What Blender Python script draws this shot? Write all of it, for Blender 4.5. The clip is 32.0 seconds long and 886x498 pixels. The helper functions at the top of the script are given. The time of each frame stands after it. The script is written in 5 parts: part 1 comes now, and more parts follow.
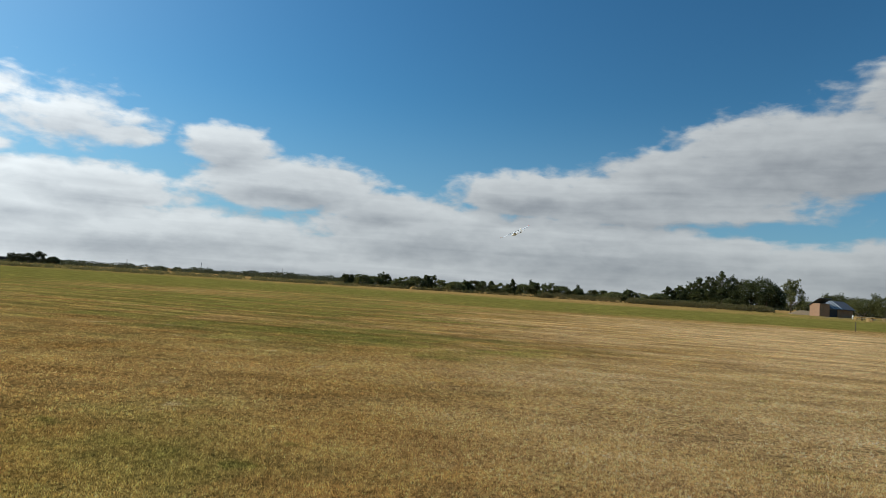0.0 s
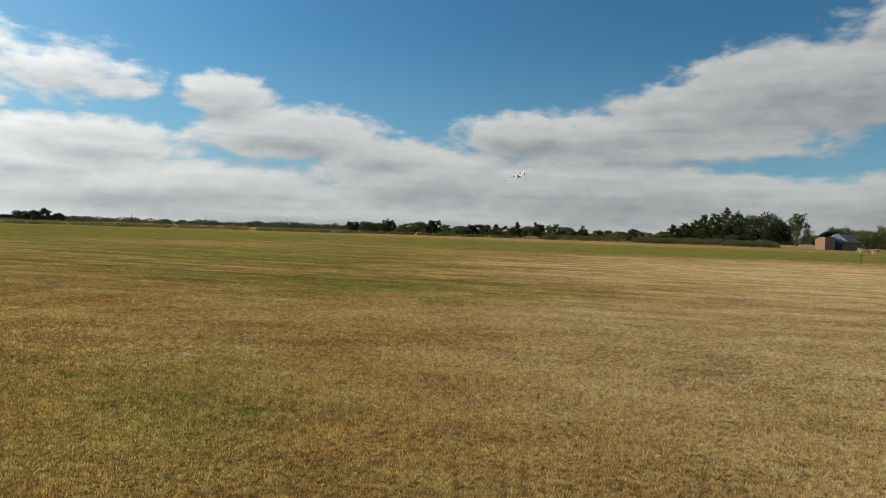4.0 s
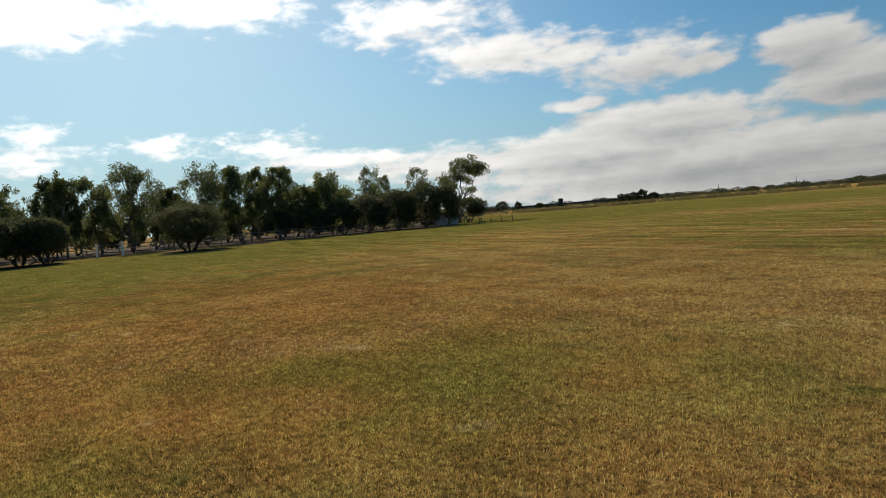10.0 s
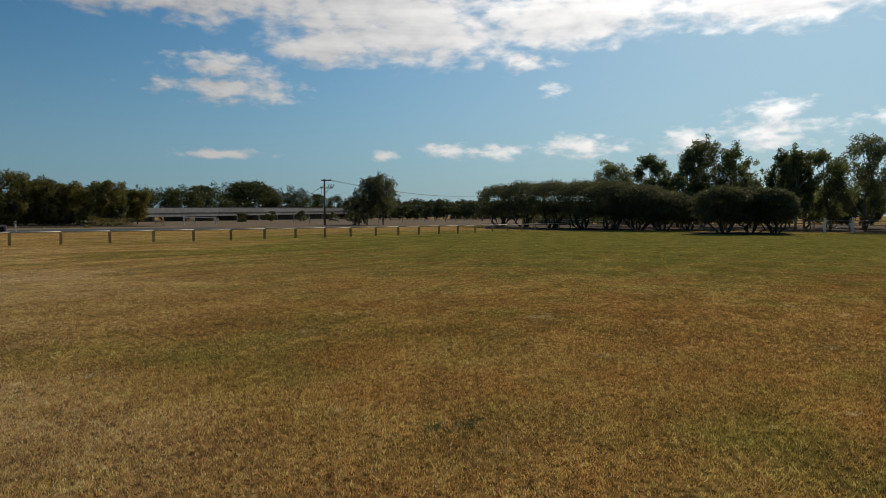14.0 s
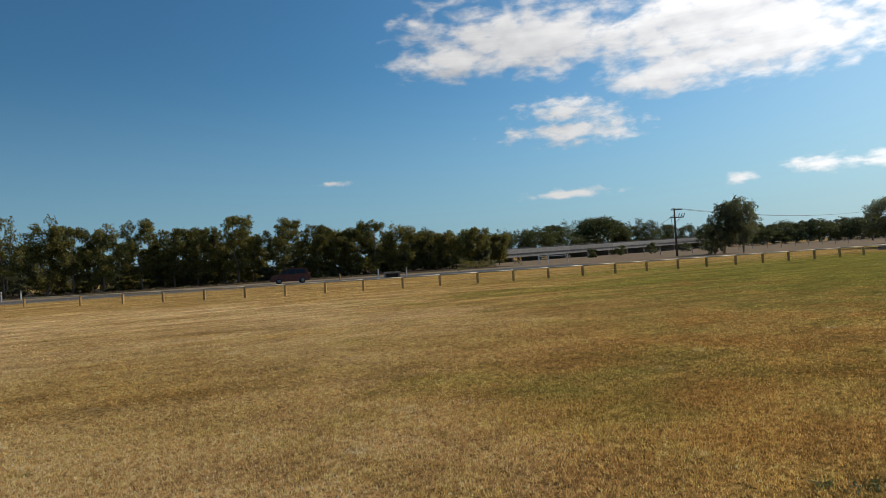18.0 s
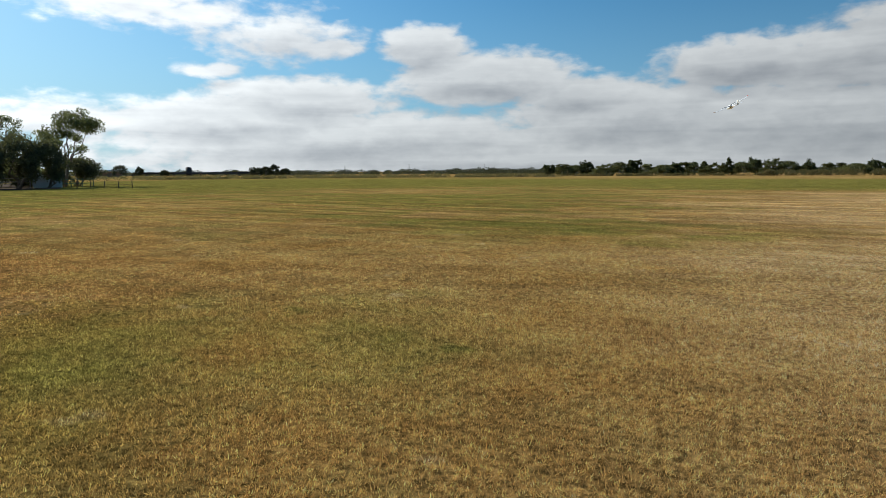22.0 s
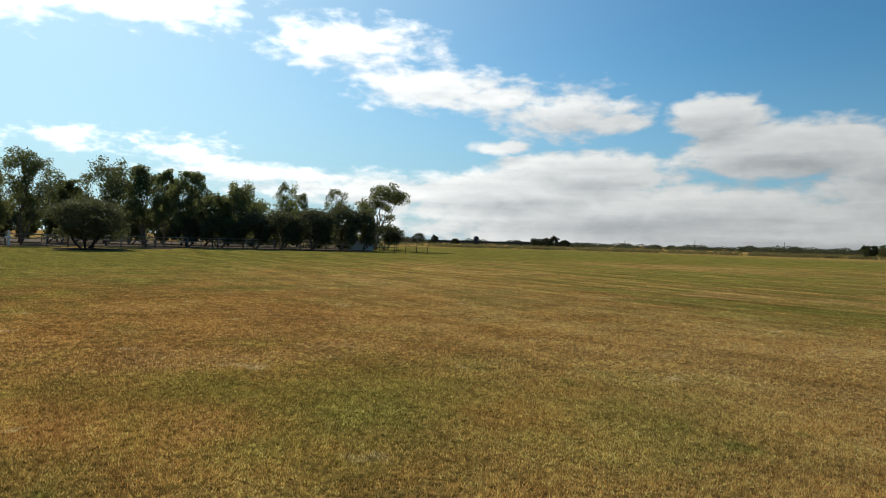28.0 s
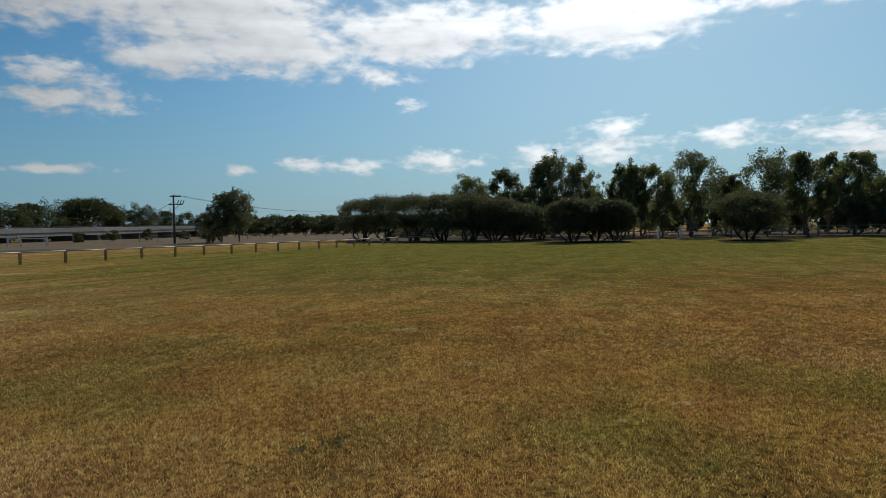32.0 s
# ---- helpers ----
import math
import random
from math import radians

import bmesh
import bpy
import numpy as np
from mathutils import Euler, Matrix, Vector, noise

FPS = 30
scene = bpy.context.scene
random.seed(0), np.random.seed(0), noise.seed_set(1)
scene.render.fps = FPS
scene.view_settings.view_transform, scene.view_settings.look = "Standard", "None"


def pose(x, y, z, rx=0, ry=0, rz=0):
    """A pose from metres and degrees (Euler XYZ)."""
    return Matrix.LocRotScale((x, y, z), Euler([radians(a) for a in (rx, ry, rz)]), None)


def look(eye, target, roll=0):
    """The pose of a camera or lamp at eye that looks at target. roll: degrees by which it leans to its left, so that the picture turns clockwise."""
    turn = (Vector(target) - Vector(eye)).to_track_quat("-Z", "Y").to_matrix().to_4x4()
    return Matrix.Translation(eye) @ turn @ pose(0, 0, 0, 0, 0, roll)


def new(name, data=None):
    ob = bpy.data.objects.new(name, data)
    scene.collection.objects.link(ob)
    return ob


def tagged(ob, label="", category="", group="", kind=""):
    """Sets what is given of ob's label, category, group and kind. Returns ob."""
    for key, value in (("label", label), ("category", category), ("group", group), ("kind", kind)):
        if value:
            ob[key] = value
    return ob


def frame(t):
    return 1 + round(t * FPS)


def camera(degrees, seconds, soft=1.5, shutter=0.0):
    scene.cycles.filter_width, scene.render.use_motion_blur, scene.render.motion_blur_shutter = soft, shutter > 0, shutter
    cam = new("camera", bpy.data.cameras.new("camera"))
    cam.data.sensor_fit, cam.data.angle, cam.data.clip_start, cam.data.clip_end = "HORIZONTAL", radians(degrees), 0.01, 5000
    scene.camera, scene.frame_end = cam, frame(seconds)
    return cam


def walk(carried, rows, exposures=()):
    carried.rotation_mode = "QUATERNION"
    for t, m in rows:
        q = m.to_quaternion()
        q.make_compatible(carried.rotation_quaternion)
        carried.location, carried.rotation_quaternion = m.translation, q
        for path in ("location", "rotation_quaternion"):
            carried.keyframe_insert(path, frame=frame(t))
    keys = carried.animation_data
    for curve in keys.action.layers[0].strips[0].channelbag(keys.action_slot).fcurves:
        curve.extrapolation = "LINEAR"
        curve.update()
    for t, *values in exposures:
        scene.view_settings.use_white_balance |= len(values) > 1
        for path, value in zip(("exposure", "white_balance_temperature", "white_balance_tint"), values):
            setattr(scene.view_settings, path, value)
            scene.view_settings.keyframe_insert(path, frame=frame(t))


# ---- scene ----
EYE = Vector((0.0, 0.0, 1.65))


def aim(yaw, pitch, roll):
    """The pose of the held camera: yaw to the left of +y, pitch up, roll as in look()."""
    y, p = radians(yaw), radians(pitch)
    way = Vector((-math.sin(y) * math.cos(p), math.cos(y) * math.cos(p), math.sin(p)))
    return look(EYE, EYE + way, roll)


# ---- camera: a pilot turns on the spot: seconds, yaw, pitch, roll ----
PATH = [
    (0.0, 5.23, 3.17, 3.64), (0.5, 5.3, 2.81, 3.4), (1.0, 4.98, 2.46, 3.2), (1.5, 4.53, 2.05, 3.19),
    (2.0, 4.31, 1.78, 3.24), (2.5, 3.56, -1.58, 2.7), (4.5, 6.71, -1.62, 1.51), (5.0, 8.16, -1.33, 1.17),
    (5.5, 10.0, -0.71, 0.95), (6.0, 14.49, -1.24, 0.68), (6.5, 17.17, -1.65, 0.97), (7.0, 19.26, -0.83, 0.94),
    (7.5, 23.36, -0.93, 1.46), (8.0, 30.51, -1.6, 1.42), (8.5, 37.03, -4.28, -0.48), (9.0, 42.85, -4.36, -2.31),
    (9.5, 49.15, -2.24, -2.93), (10.0, 53.83, -3.11, -4.71), (10.5, 59.14, -2.73, -3.45), (11.0, 68.47, -2.51, 3.49),
    (11.5, 79.19, -1.68, 3.95), (12.0, 85.4, -1.79, 3.01), (12.5, 91.6, -1.99, 2.73), (13.0, 99.29, -2.24, 2.12),
    (13.5, 105.09, -2.79, 1.17), (14.0, 111.7, -2.94, 0.09), (15.0, 127.13, 0.6, -2.18), (15.5, 131.17, 0.7, -3.28),
    (17.5, 140.52, 0.86, -3.16), (18.0, 141.46, 0.95, -3.47), (18.5, 142.31, 0.69, -3.37), (19.0, 142.25, 0.11, -4.07),
    (19.5, 141.01, -0.81, -4.86), (20.0, 137.51, -2.86, -5.24), (20.5, 132.64, -4.51, -5.69), (21.0, 118.6, -7.13, -5.84),
    (21.1, 113.2, -8.19, -5.69), (21.2, 106.4, -9.24, -5.55), (21.3, 98.0, -10.29, -5.41), (21.4, 88.0, -11.34, -5.27),
    (21.5, 77.0, -11.52, -4.46), (21.6, 65.8, -11.7, -3.64), (21.7, 54.6, -11.88, -2.83), (21.8, 43.4, -10.17, -2.01),
    (21.9, 32.4, -8.47, -1.18), (22.0, 22.41, -6.77, -0.36), (22.1, 16.8, -5.73, -0.31), (22.2, 12.8, -4.69, -0.26),
    (22.3, 9.72, -3.65, -0.22), (22.5, 4.46, -2.56, -1.15), (23.0, -2.59, -0.84, -2.28), (23.5, -3.01, -3.67, -2.42),
    (24.0, -7.84, -5.87, -1.15), (24.5, -2.44, -5.03, -1.1), (26.5, 17.94, -3.51, -0.11), (27.0, 25.71, -3.65, 1.21),
    (27.5, 32.6, -3.66, 1.69), (28.0, 46.26, -0.74, 1.55), (28.3, 42.9, 0.8, 1.8), (28.5, 44.42, 0.8, 1.9), (29.0, 51.82, -0.28, 1.85),
    (29.5, 59.93, -1.06, 1.74), (30.0, 68.35, -1.5, 0.48), (30.5, 75.65, -1.81, 0.16), (31.0, 84.27, -2.34, -0.4),
    (31.5, 90.51, -1.78, -1.65), (32.0, 99.7, -1.82, -1.06),
]

cam = camera(68.0, 32.0, soft=0.4)
walk(cam, [(t, aim(y, p, r)) for t, y, p, r in PATH],
     exposures=[(0.0, 0.0, 6150, 6), (2.0, 0.0, 6250, 6), (5.0, -0.04, 6600, 7), (7.0, -0.06, 6700, 8), (9.0, -0.1, 6900, 12), (10.0, -0.24, 6800, 10), (11.0, -0.36, 6800, 11), (12.0, -0.52, 6800, 11), (14.0, -0.58, 6700, 11),
                (15.0, -0.42, 6680, 10), (15.5, -0.28, 6650, 10), (17.5, -0.1, 6600, 11), (20.0, 0.0, 6480, 11), (21.0, 0.1, 6500, 10), (22.3, 0.05, 6200, 7), (24.0, 0.0, 6200, 7), (27.0, 0.08, 6500, 6), (28.0, -0.02, 6500, 7),
                (29.0, -0.28, 6400, 8), (29.5, -0.4, 6350, 8), (32.0, -0.6, 6250, 8)])

# ---- world: blue sky with a broken deck of cumulus; late sun ----
SUN_AZ, SUN_EL = 80.5, 33.0
sa, se = radians(SUN_AZ), radians(SUN_EL)
SUN_WAY = Vector((-math.sin(sa) * math.cos(se), math.cos(sa) * math.cos(se), math.sin(se)))


class Nodes:
    """Short hand for shader graphs."""

    def __init__(self, tree):
        self.tree = tree

    def node(self, kind, **props):
        n = self.tree.nodes.new(kind)
        for key, value in props.items():
            setattr(n, key, value)
        return n

    def put(self, socket, value):
        if isinstance(value, bpy.types.NodeSocket):
            self.tree.links.new(value, socket)
        else:
            socket.default_value = value

    def math(self, op, a, b=None, c=None, clamp=False):
        n = self.node("ShaderNodeMath", operation=op, use_clamp=clamp)
        for i, v in enumerate((a, b, c)):
            if v is not None:
                self.put(n.inputs[i], v)
        return n.outputs[0]

    def vec(self, op, a, b=None, c=None):
        n = self.node("ShaderNodeVectorMath", operation=op)
        for i, v in enumerate((a, b, c)):
            if v is not None:
                self.put(n.inputs[i], v)
        return n.outputs["Value"] if op in ("LENGTH", "DOT_PRODUCT", "DISTANCE") else n.outputs["Vector"]

    def step(self, x, lo, hi):
        n = self.node("ShaderNodeMapRange", interpolation_type="SMOOTHSTEP", clamp=True)
        for i, v in enumerate((x, lo, hi, 0.0, 1.0)):
            self.put(n.inputs[i], v)
        return n.outputs[0]

    def noise(self, vector, scale, detail=4.0, rough=0.55, distortion=0.0):
        n = self.node("ShaderNodeTexNoise")
        for key, v in (("Vector", vector), ("Scale", scale), ("Detail", detail), ("Roughness", rough), ("Distortion", distortion)):
            self.put(n.inputs[key], v)
        return n.outputs["Fac"]

    def mix(self, fac, a, b):
        n = self.node("ShaderNodeMix", data_type="RGBA")
        self.put(n.inputs[0], fac)
        self.put(n.inputs[6], a if isinstance(a, bpy.types.NodeSocket) else (*a, 1.0))
        self.put(n.inputs[7], b if isinstance(b, bpy.types.NodeSocket) else (*b, 1.0))
        return n.outputs[2]

    def xyz(self, x, y, z=0.0):
        n = self.node("ShaderNodeCombineXYZ")
        for i, v in enumerate((x, y, z)):
            self.put(n.inputs[i], v)
        return n.outputs[0]

    def split(self, v):
        n = self.node("ShaderNodeSeparateXYZ")
        self.put(n.inputs[0], v)
        return n.outputs


# the cloud deck: how deep inside a cloud a direction (azimuth, elevation in degrees) lies
deck = bpy.data.node_groups.new("cloud_deck", "ShaderNodeTree")
deck.interface.new_socket("Direction", in_out="INPUT", socket_type="NodeSocketVector")
deck.interface.new_socket("Depth", in_out="OUTPUT", socket_type="NodeSocketFloat")
g = Nodes(deck)
way_in = g.node("NodeGroupInput").outputs[0]
nearest = [None, None, None]


def cloud(az, el, w, h, bank=0):
    r = g.vec("LENGTH", g.vec("MULTIPLY_ADD", way_in, (1 / w, 1 / h, 0.0), (-az / w, -el / h, 0.0)))
    nearest[bank] = r if nearest[bank] is None else g.math("MINIMUM", nearest[bank], r)


# north-east: the grey bank that climbs out of the horizon haze
cloud(-7, 3.6, 24, 3.8, 1)
cloud(-12, 7.9, 15, 3.2, 1)
cloud(-19, 10.0, 12, 2.8, 1)
cloud(-27, 11.6, 10, 4.0, 1)
cloud(-37, 14.6, 13, 5.0, 1)
cloud(-2, 8.2, 8, 2.3, 1)
cloud(-15, 9.6, 9, 3.0, 1)
cloud(-22, 12.0, 9, 3.4, 1)
cloud(11, 6.4, 7, 1.7, 1)
cloud(-31, 2.6, 14, 3.0, 1)
cloud(-40, 4.5, 9, 3.0, 1)
cloud(6, 4.2, 14, 3.4, 1)
# north: two cumulus heaps and flat stratus beneath
cloud(23.8, 10.4, 4.4, 2.0, 1)
cloud(18.5, 7.7, 9.6, 2.5, 1)
cloud(34.2, 6.0, 9.6, 2.1, 1)
cloud(30, 2.6, 24, 2.9, 1)
cloud(40, 4.3, 12, 2.4, 1)
cloud(50, 4.2, 15, 1.8)
cloud(62, 5.2, 8, 1.0)
cloud(10, 1.0, 52, 1.9, 1)
# the chain that climbs towards the sun
cloud(36.6, 11.0, 7.4, 2.5)
cloud(47.8, 13.1, 8.6, 2.1)
cloud(42, 12.0, 5.0, 1.9)
cloud(31.5, 10.2, 3.2, 1.1)
cloud(41.2, 8.1, 3.0, 0.7)
cloud(55, 16.2, 8.0, 2.6)
cloud(71, 17.8, 9.0, 2.4)
cloud(85, 16.8, 11.0, 2.6)
cloud(101, 16.4, 12.0, 3.0)
cloud(114, 15.2, 9.0, 3.4)
cloud(122, 13.9, 6.0, 1.9)
cloud(119, 17.6, 14.0, 3.4)
cloud(132, 18.0, 12.0, 3.2)
cloud(139, 16.7, 6.0, 1.9)
cloud(78, 24, 30, 5.0)
cloud(125, 24, 16, 4.0)
# scattered low heaps under the sun
cloud(129.9, 11.9, 5.2, 1.7, 2)
cloud(129.0, 10.2, 7.0, 1.6, 2)
cloud(130.4, 5.0, 4.6, 0.56, 2)
cloud(116.7, 5.1, 1.45, 0.61, 2)
cloud(111.5, 5.5, 2.61, 0.88, 2)
cloud(107.5, 5.5, 3.48, 1.05, 2)
cloud(100.0, 5.8, 4.35, 1.40, 2)
cloud(91, 6.0, 3.77, 1.57, 2)
cloud(85.5, 6.4, 4.93, 1.93, 2)
cloud(84.8, 8.1, 2.90, 1.40, 2)
cloud(75.8, 7.1, 4.64, 1.40, 2)
cloud(68, 6.6, 5.51, 1.93, 2)
cloud(102, 10.5, 1.59, 0.88, 2)
cloud(105, 13.1, 3.19, 1.40, 2)
cloud(150.8, 7.1, 1.9, 0.32, 2)
clear_sky = g.math("MINIMUM",
                   g.vec("LENGTH", g.vec("MULTIPLY_ADD", way_in, (1 / 7.0, 1 / 0.8, 0.0), (23.0 / 7.0, -5.8 / 0.8, 0.0))),
                   g.vec("LENGTH", g.vec("MULTIPLY_ADD", way_in, (1 / 11.0, 1 / 1.3, 0.0), (34.0 / 11.0, -7.6 / 1.3, 0.0))))
puff = g.noise(g.vec("MULTIPLY", way_in, (0.44, 0.92, 1.0)), 1.0, 6.0, 0.5, 0.2)
billow = g.noise(g.vec("MULTIPLY", way_in, (0.10, 0.22, 1.0)), 1.0, 3.0, 0.5)
heap = g.math("MULTIPLY", g.math("SUBTRACT", 1.0, nearest[0]), 1.15)
bank = g.math("MULTIPLY", g.math("SUBTRACT", 1.0, nearest[1]), 2.4)
body = g.math("MAXIMUM", heap, bank)
body = g.math("MINIMUM", body, g.math("MULTIPLY", g.math("SUBTRACT", clear_sky, 0.75), 1.2))
body = g.math("MAXIMUM", body, -0.9)
depth = g.math("MULTIPLY_ADD", g.math("SUBTRACT", puff, 0.5), 1.9, body)
wisp = g.noise(g.vec("MULTIPLY", way_in, (1.1, 2.3, 1.0)), 1.0, 4.0, 0.5, 0.3)
depth = g.math("MULTIPLY_ADD", g.math("SUBTRACT", wisp, 0.5), 0.28, depth)
depth = g.math("MULTIPLY_ADD", g.math("SUBTRACT", billow, 0.5), 1.2, depth)
# small fair-weather heaps, torn at every edge
shred = g.math("MULTIPLY_ADD", g.math("SUBTRACT", 1.0, nearest[2]), 0.85, -0.17)
shred = g.math("MULTIPLY_ADD", g.math("SUBTRACT", wisp, 0.5), 0.85, g.math("MAXIMUM", shred, -1.2))
shred = g.math("MULTIPLY_ADD", g.math("SUBTRACT", puff, 0.5), 1.8, shred)
depth = g.math("MAXIMUM", depth, shred)
deck.links.new(depth, g.node("NodeGroupOutput").inputs[0])

world = bpy.data.worlds.new("sky")
scene.world = world
world.use_nodes = True
world.node_tree.nodes.clear()
w = Nodes(world.node_tree)
sky = w.node("ShaderNodeTexSky", sky_type="NISHITA", sun_disc=False, sun_elevation=se, sun_rotation=-sa, altitude=0.0,
             air_density=1.0, dust_density=0.4, ozone_density=2.0)
view = w.node("ShaderNodeTexCoord").outputs["Generated"]
vx, vy, vz = w.split(view)[:3]
az = w.math("MULTIPLY", w.math("ARCTAN2", w.math("MULTIPLY", vx, -1.0), vy), 180 / math.pi)
el = w.math("MULTIPLY", w.math("ARCSINE", vz), 180 / math.pi)


def depth_at(lift):
    n = w.node("ShaderNodeGroup", node_tree=deck)
    w.put(n.inputs[0], w.xyz(az, w.math("ADD", el, lift)))
    return n.outputs[0]


here, above = depth_at(0.0), depth_at(1.1)
cover = w.step(here, -0.12, 0.72)
# lit tops, grey undersides and thick middles
lit = w.math("MULTIPLY_ADD", w.math("SUBTRACT", here, above), 0.34, 0.66, clamp=True)
thick = w.step(here, 0.6, 2.2)
lit = w.math("SUBTRACT", lit, w.math("MULTIPLY", thick, 0.32), clamp=True)
sunward = w.vec("DOT_PRODUCT", view, tuple(SUN_WAY))
near_sun = w.math("MAXIMUM", sunward, 0.0)
glow = w.math("MULTIPLY_ADD", w.math("POWER", near_sun, 5.0), 1.45, w.math("MULTIPLY_ADD", sunward, 0.24, 0.57))
# thin level layers show in the low banks
layers = w.noise(w.xyz(w.math("MULTIPLY", az, 0.045), w.math("MULTIPLY", el, 0.75)), 1.0, 3.0, 0.55, 0.4)
lit = w.math("MULTIPLY_ADD", w.math("SUBTRACT", layers, 0.5), 0.85, lit, clamp=True)
cloud_colour = w.mix(lit, (0.485, 0.497, 0.525), (1.0, 1.0, 0.99))
cloud_light = w.vec("SCALE", cloud_colour)
w.put(cloud_light.node.inputs["Scale"], glow)
hsv = w.node("ShaderNodeHueSaturation")
w.put(hsv.inputs["Saturation"], 1.1)
w.put(hsv.inputs["Color"], sky.outputs[0])
clear = w.vec("SCALE", w.vec("MULTIPLY", hsv.outputs[0], (0.0455, 0.081, 0.0925)))
w.put(clear.node.inputs["Scale"], w.math("MULTIPLY_ADD", near_sun, 0.38, 0.83))
haze = w.math("MULTIPLY", w.math("SUBTRACT", 1.0, w.step(el, -3.0, 17.0)), w.math("MULTIPLY_ADD", near_sun, 0.36, 0.58))
blue = w.mix(haze, clear, w.mix(w.math("POWER", near_sun, 3.0), (0.24, 0.38, 0.555), (0.52, 0.68, 0.78)))
blue = w.mix(w.math("MULTIPLY", w.math("POWER", near_sun, 7.0), 0.75), blue, (0.74, 0.90, 0.99))
both = w.mix(w.math("MULTIPLY", cover, 0.94), blue, cloud_light)
back = w.node("ShaderNodeBackground")
w.put(back.inputs[0], both)
w.put(back.inputs[1], 1.0)
world.node_tree.links.new(back.outputs[0], w.node("ShaderNodeOutputWorld").inputs[0])

lamp = bpy.data.lights.new("sun", "SUN")
lamp.energy, lamp.angle, lamp.color = 3.6, radians(0.55), (1.0, 0.93, 0.82)
new("sun", lamp).matrix_world = look(SUN_WAY * 50, (0, 0, 0))

# ---- materials ----


def material(name):
    m = bpy.data.materials.new(name)
    m.use_nodes = True
    m.node_tree.nodes.clear()
    n = Nodes(m.node_tree)
    out = n.node("ShaderNodeOutputMaterial")
    return m, n, out


def principled(n, out, colour, rough=0.8, metal=0.0, bump=None, strength=0.3, distance=0.02, gloss=0.4):
    b = n.node("ShaderNodeBsdfPrincipled")
    b.inputs["Specular IOR Level"].default_value = gloss
    n.put(b.inputs["Base Color"], colour if isinstance(colour, bpy.types.NodeSocket) else (*colour, 1.0))
    n.put(b.inputs["Roughness"], rough)
    n.put(b.inputs["Metallic"], metal)
    if bump is not None:
        k = n.node("ShaderNodeBump")
        k.inputs["Strength"].default_value, k.inputs["Distance"].default_value = strength, distance
        n.put(k.inputs["Height"], bump)
        n.put(b.inputs["Normal"], k.outputs[0])
    n.tree.links.new(b.outputs[0], out.inputs[0])
    return b


def plain(name, colour, rough=0.7, metal=0.0, scale=6.0, vary=0.25, bump=0.15, gloss=0.4):
    """Paint, metal, plastic or timber with blotches, fine grain and some wear."""
    m, n, out = material(name)
    p = n.node("ShaderNodeTexCoord").outputs["Object"]
    a, b = n.noise(p, scale, 4.0), n.noise(p, scale * 9, 3.0)
    rnd = n.node("ShaderNodeObjectInfo").outputs["Random"]
    f = n.math("ADD", n.math("MULTIPLY", a, 0.7), n.math("MULTIPLY", b, 0.3))
    f = n.math("MULTIPLY_ADD", rnd, 0.3, f)
    lo, hi = tuple(c * (1 - vary) for c in colour), tuple(min(1.0, c * (1 + vary)) for c in colour)
    col = n.mix(n.step(f, 0.3, 1.0), lo, hi)
    principled(n, out, col, n.math("MULTIPLY_ADD", b, 0.2, rough - 0.1), metal, b, bump, 0.01, gloss)
    return m


# the colours of the mown paddock, as a group: used by the ground and by its blades
turf = bpy.data.node_groups.new("turf_colour", "ShaderNodeTree")
turf.interface.new_socket("Place", in_out="INPUT", socket_type="NodeSocketVector")
turf.interface.new_socket("Colour", in_out="OUTPUT", socket_type="NodeSocketColor")
turf.interface.new_socket("Tuft", in_out="OUTPUT", socket_type="NodeSocketFloat")
g = Nodes(turf)
place = g.node("NodeGroupInput").outputs[0]
flat = g.vec("MULTIPLY", place, (1.0, 1.0, 0.0))
wander = g.noise(flat, 0.11, 4.0, 0.6)
mottle = g.noise(flat, 0.45, 5.0, 0.62)
tuft = g.noise(flat, 7.0, 4.0, 0.65)
fine = g.noise(flat, 75.0, 3.0, 0.65)
# mowing swaths run along one heading
turn = radians(79)
along = g.vec("DOT_PRODUCT", flat, (-math.sin(turn), math.cos(turn), 0.0))
across = g.vec("DOT_PRODUCT", flat, (math.cos(turn), math.sin(turn), 0.0))
swath = g.noise(g.xyz(g.math("MULTIPLY", along, 0.05), g.math("MULTIPLY", across, 0.75)), 1.0, 3.0, 0.6)
swath_wide = g.noise(g.xyz(g.math("MULTIPLY", along, 0.02), g.math("MULTIPLY", across, 0.16)), 1.0, 3.0, 0.55)


# the swaths show most to the north and south, where the mower turned last
rows_show = g.math("MULTIPLY_ADD", g.step(g.math("ABSOLUTE", g.split(flat)[1]), 6.0, 26.0), 0.8, 0.2)


def field(spots):
    """How far a place lies inside soft patches (x, y, half width, half depth, strength)."""
    total = None
    for x, y, rx, ry, k in spots:
        r = g.vec("LENGTH", g.vec("MULTIPLY_ADD", flat, (1 / rx, 1 / ry, 0.0), (-x / rx, -y / ry, 0.0)))
        r = g.math("MULTIPLY", g.math("SUBTRACT", 1.0, g.step(r, 0.2, 1.35)), k)
        total = r if total is None else g.math("ADD", total, r)
    return total


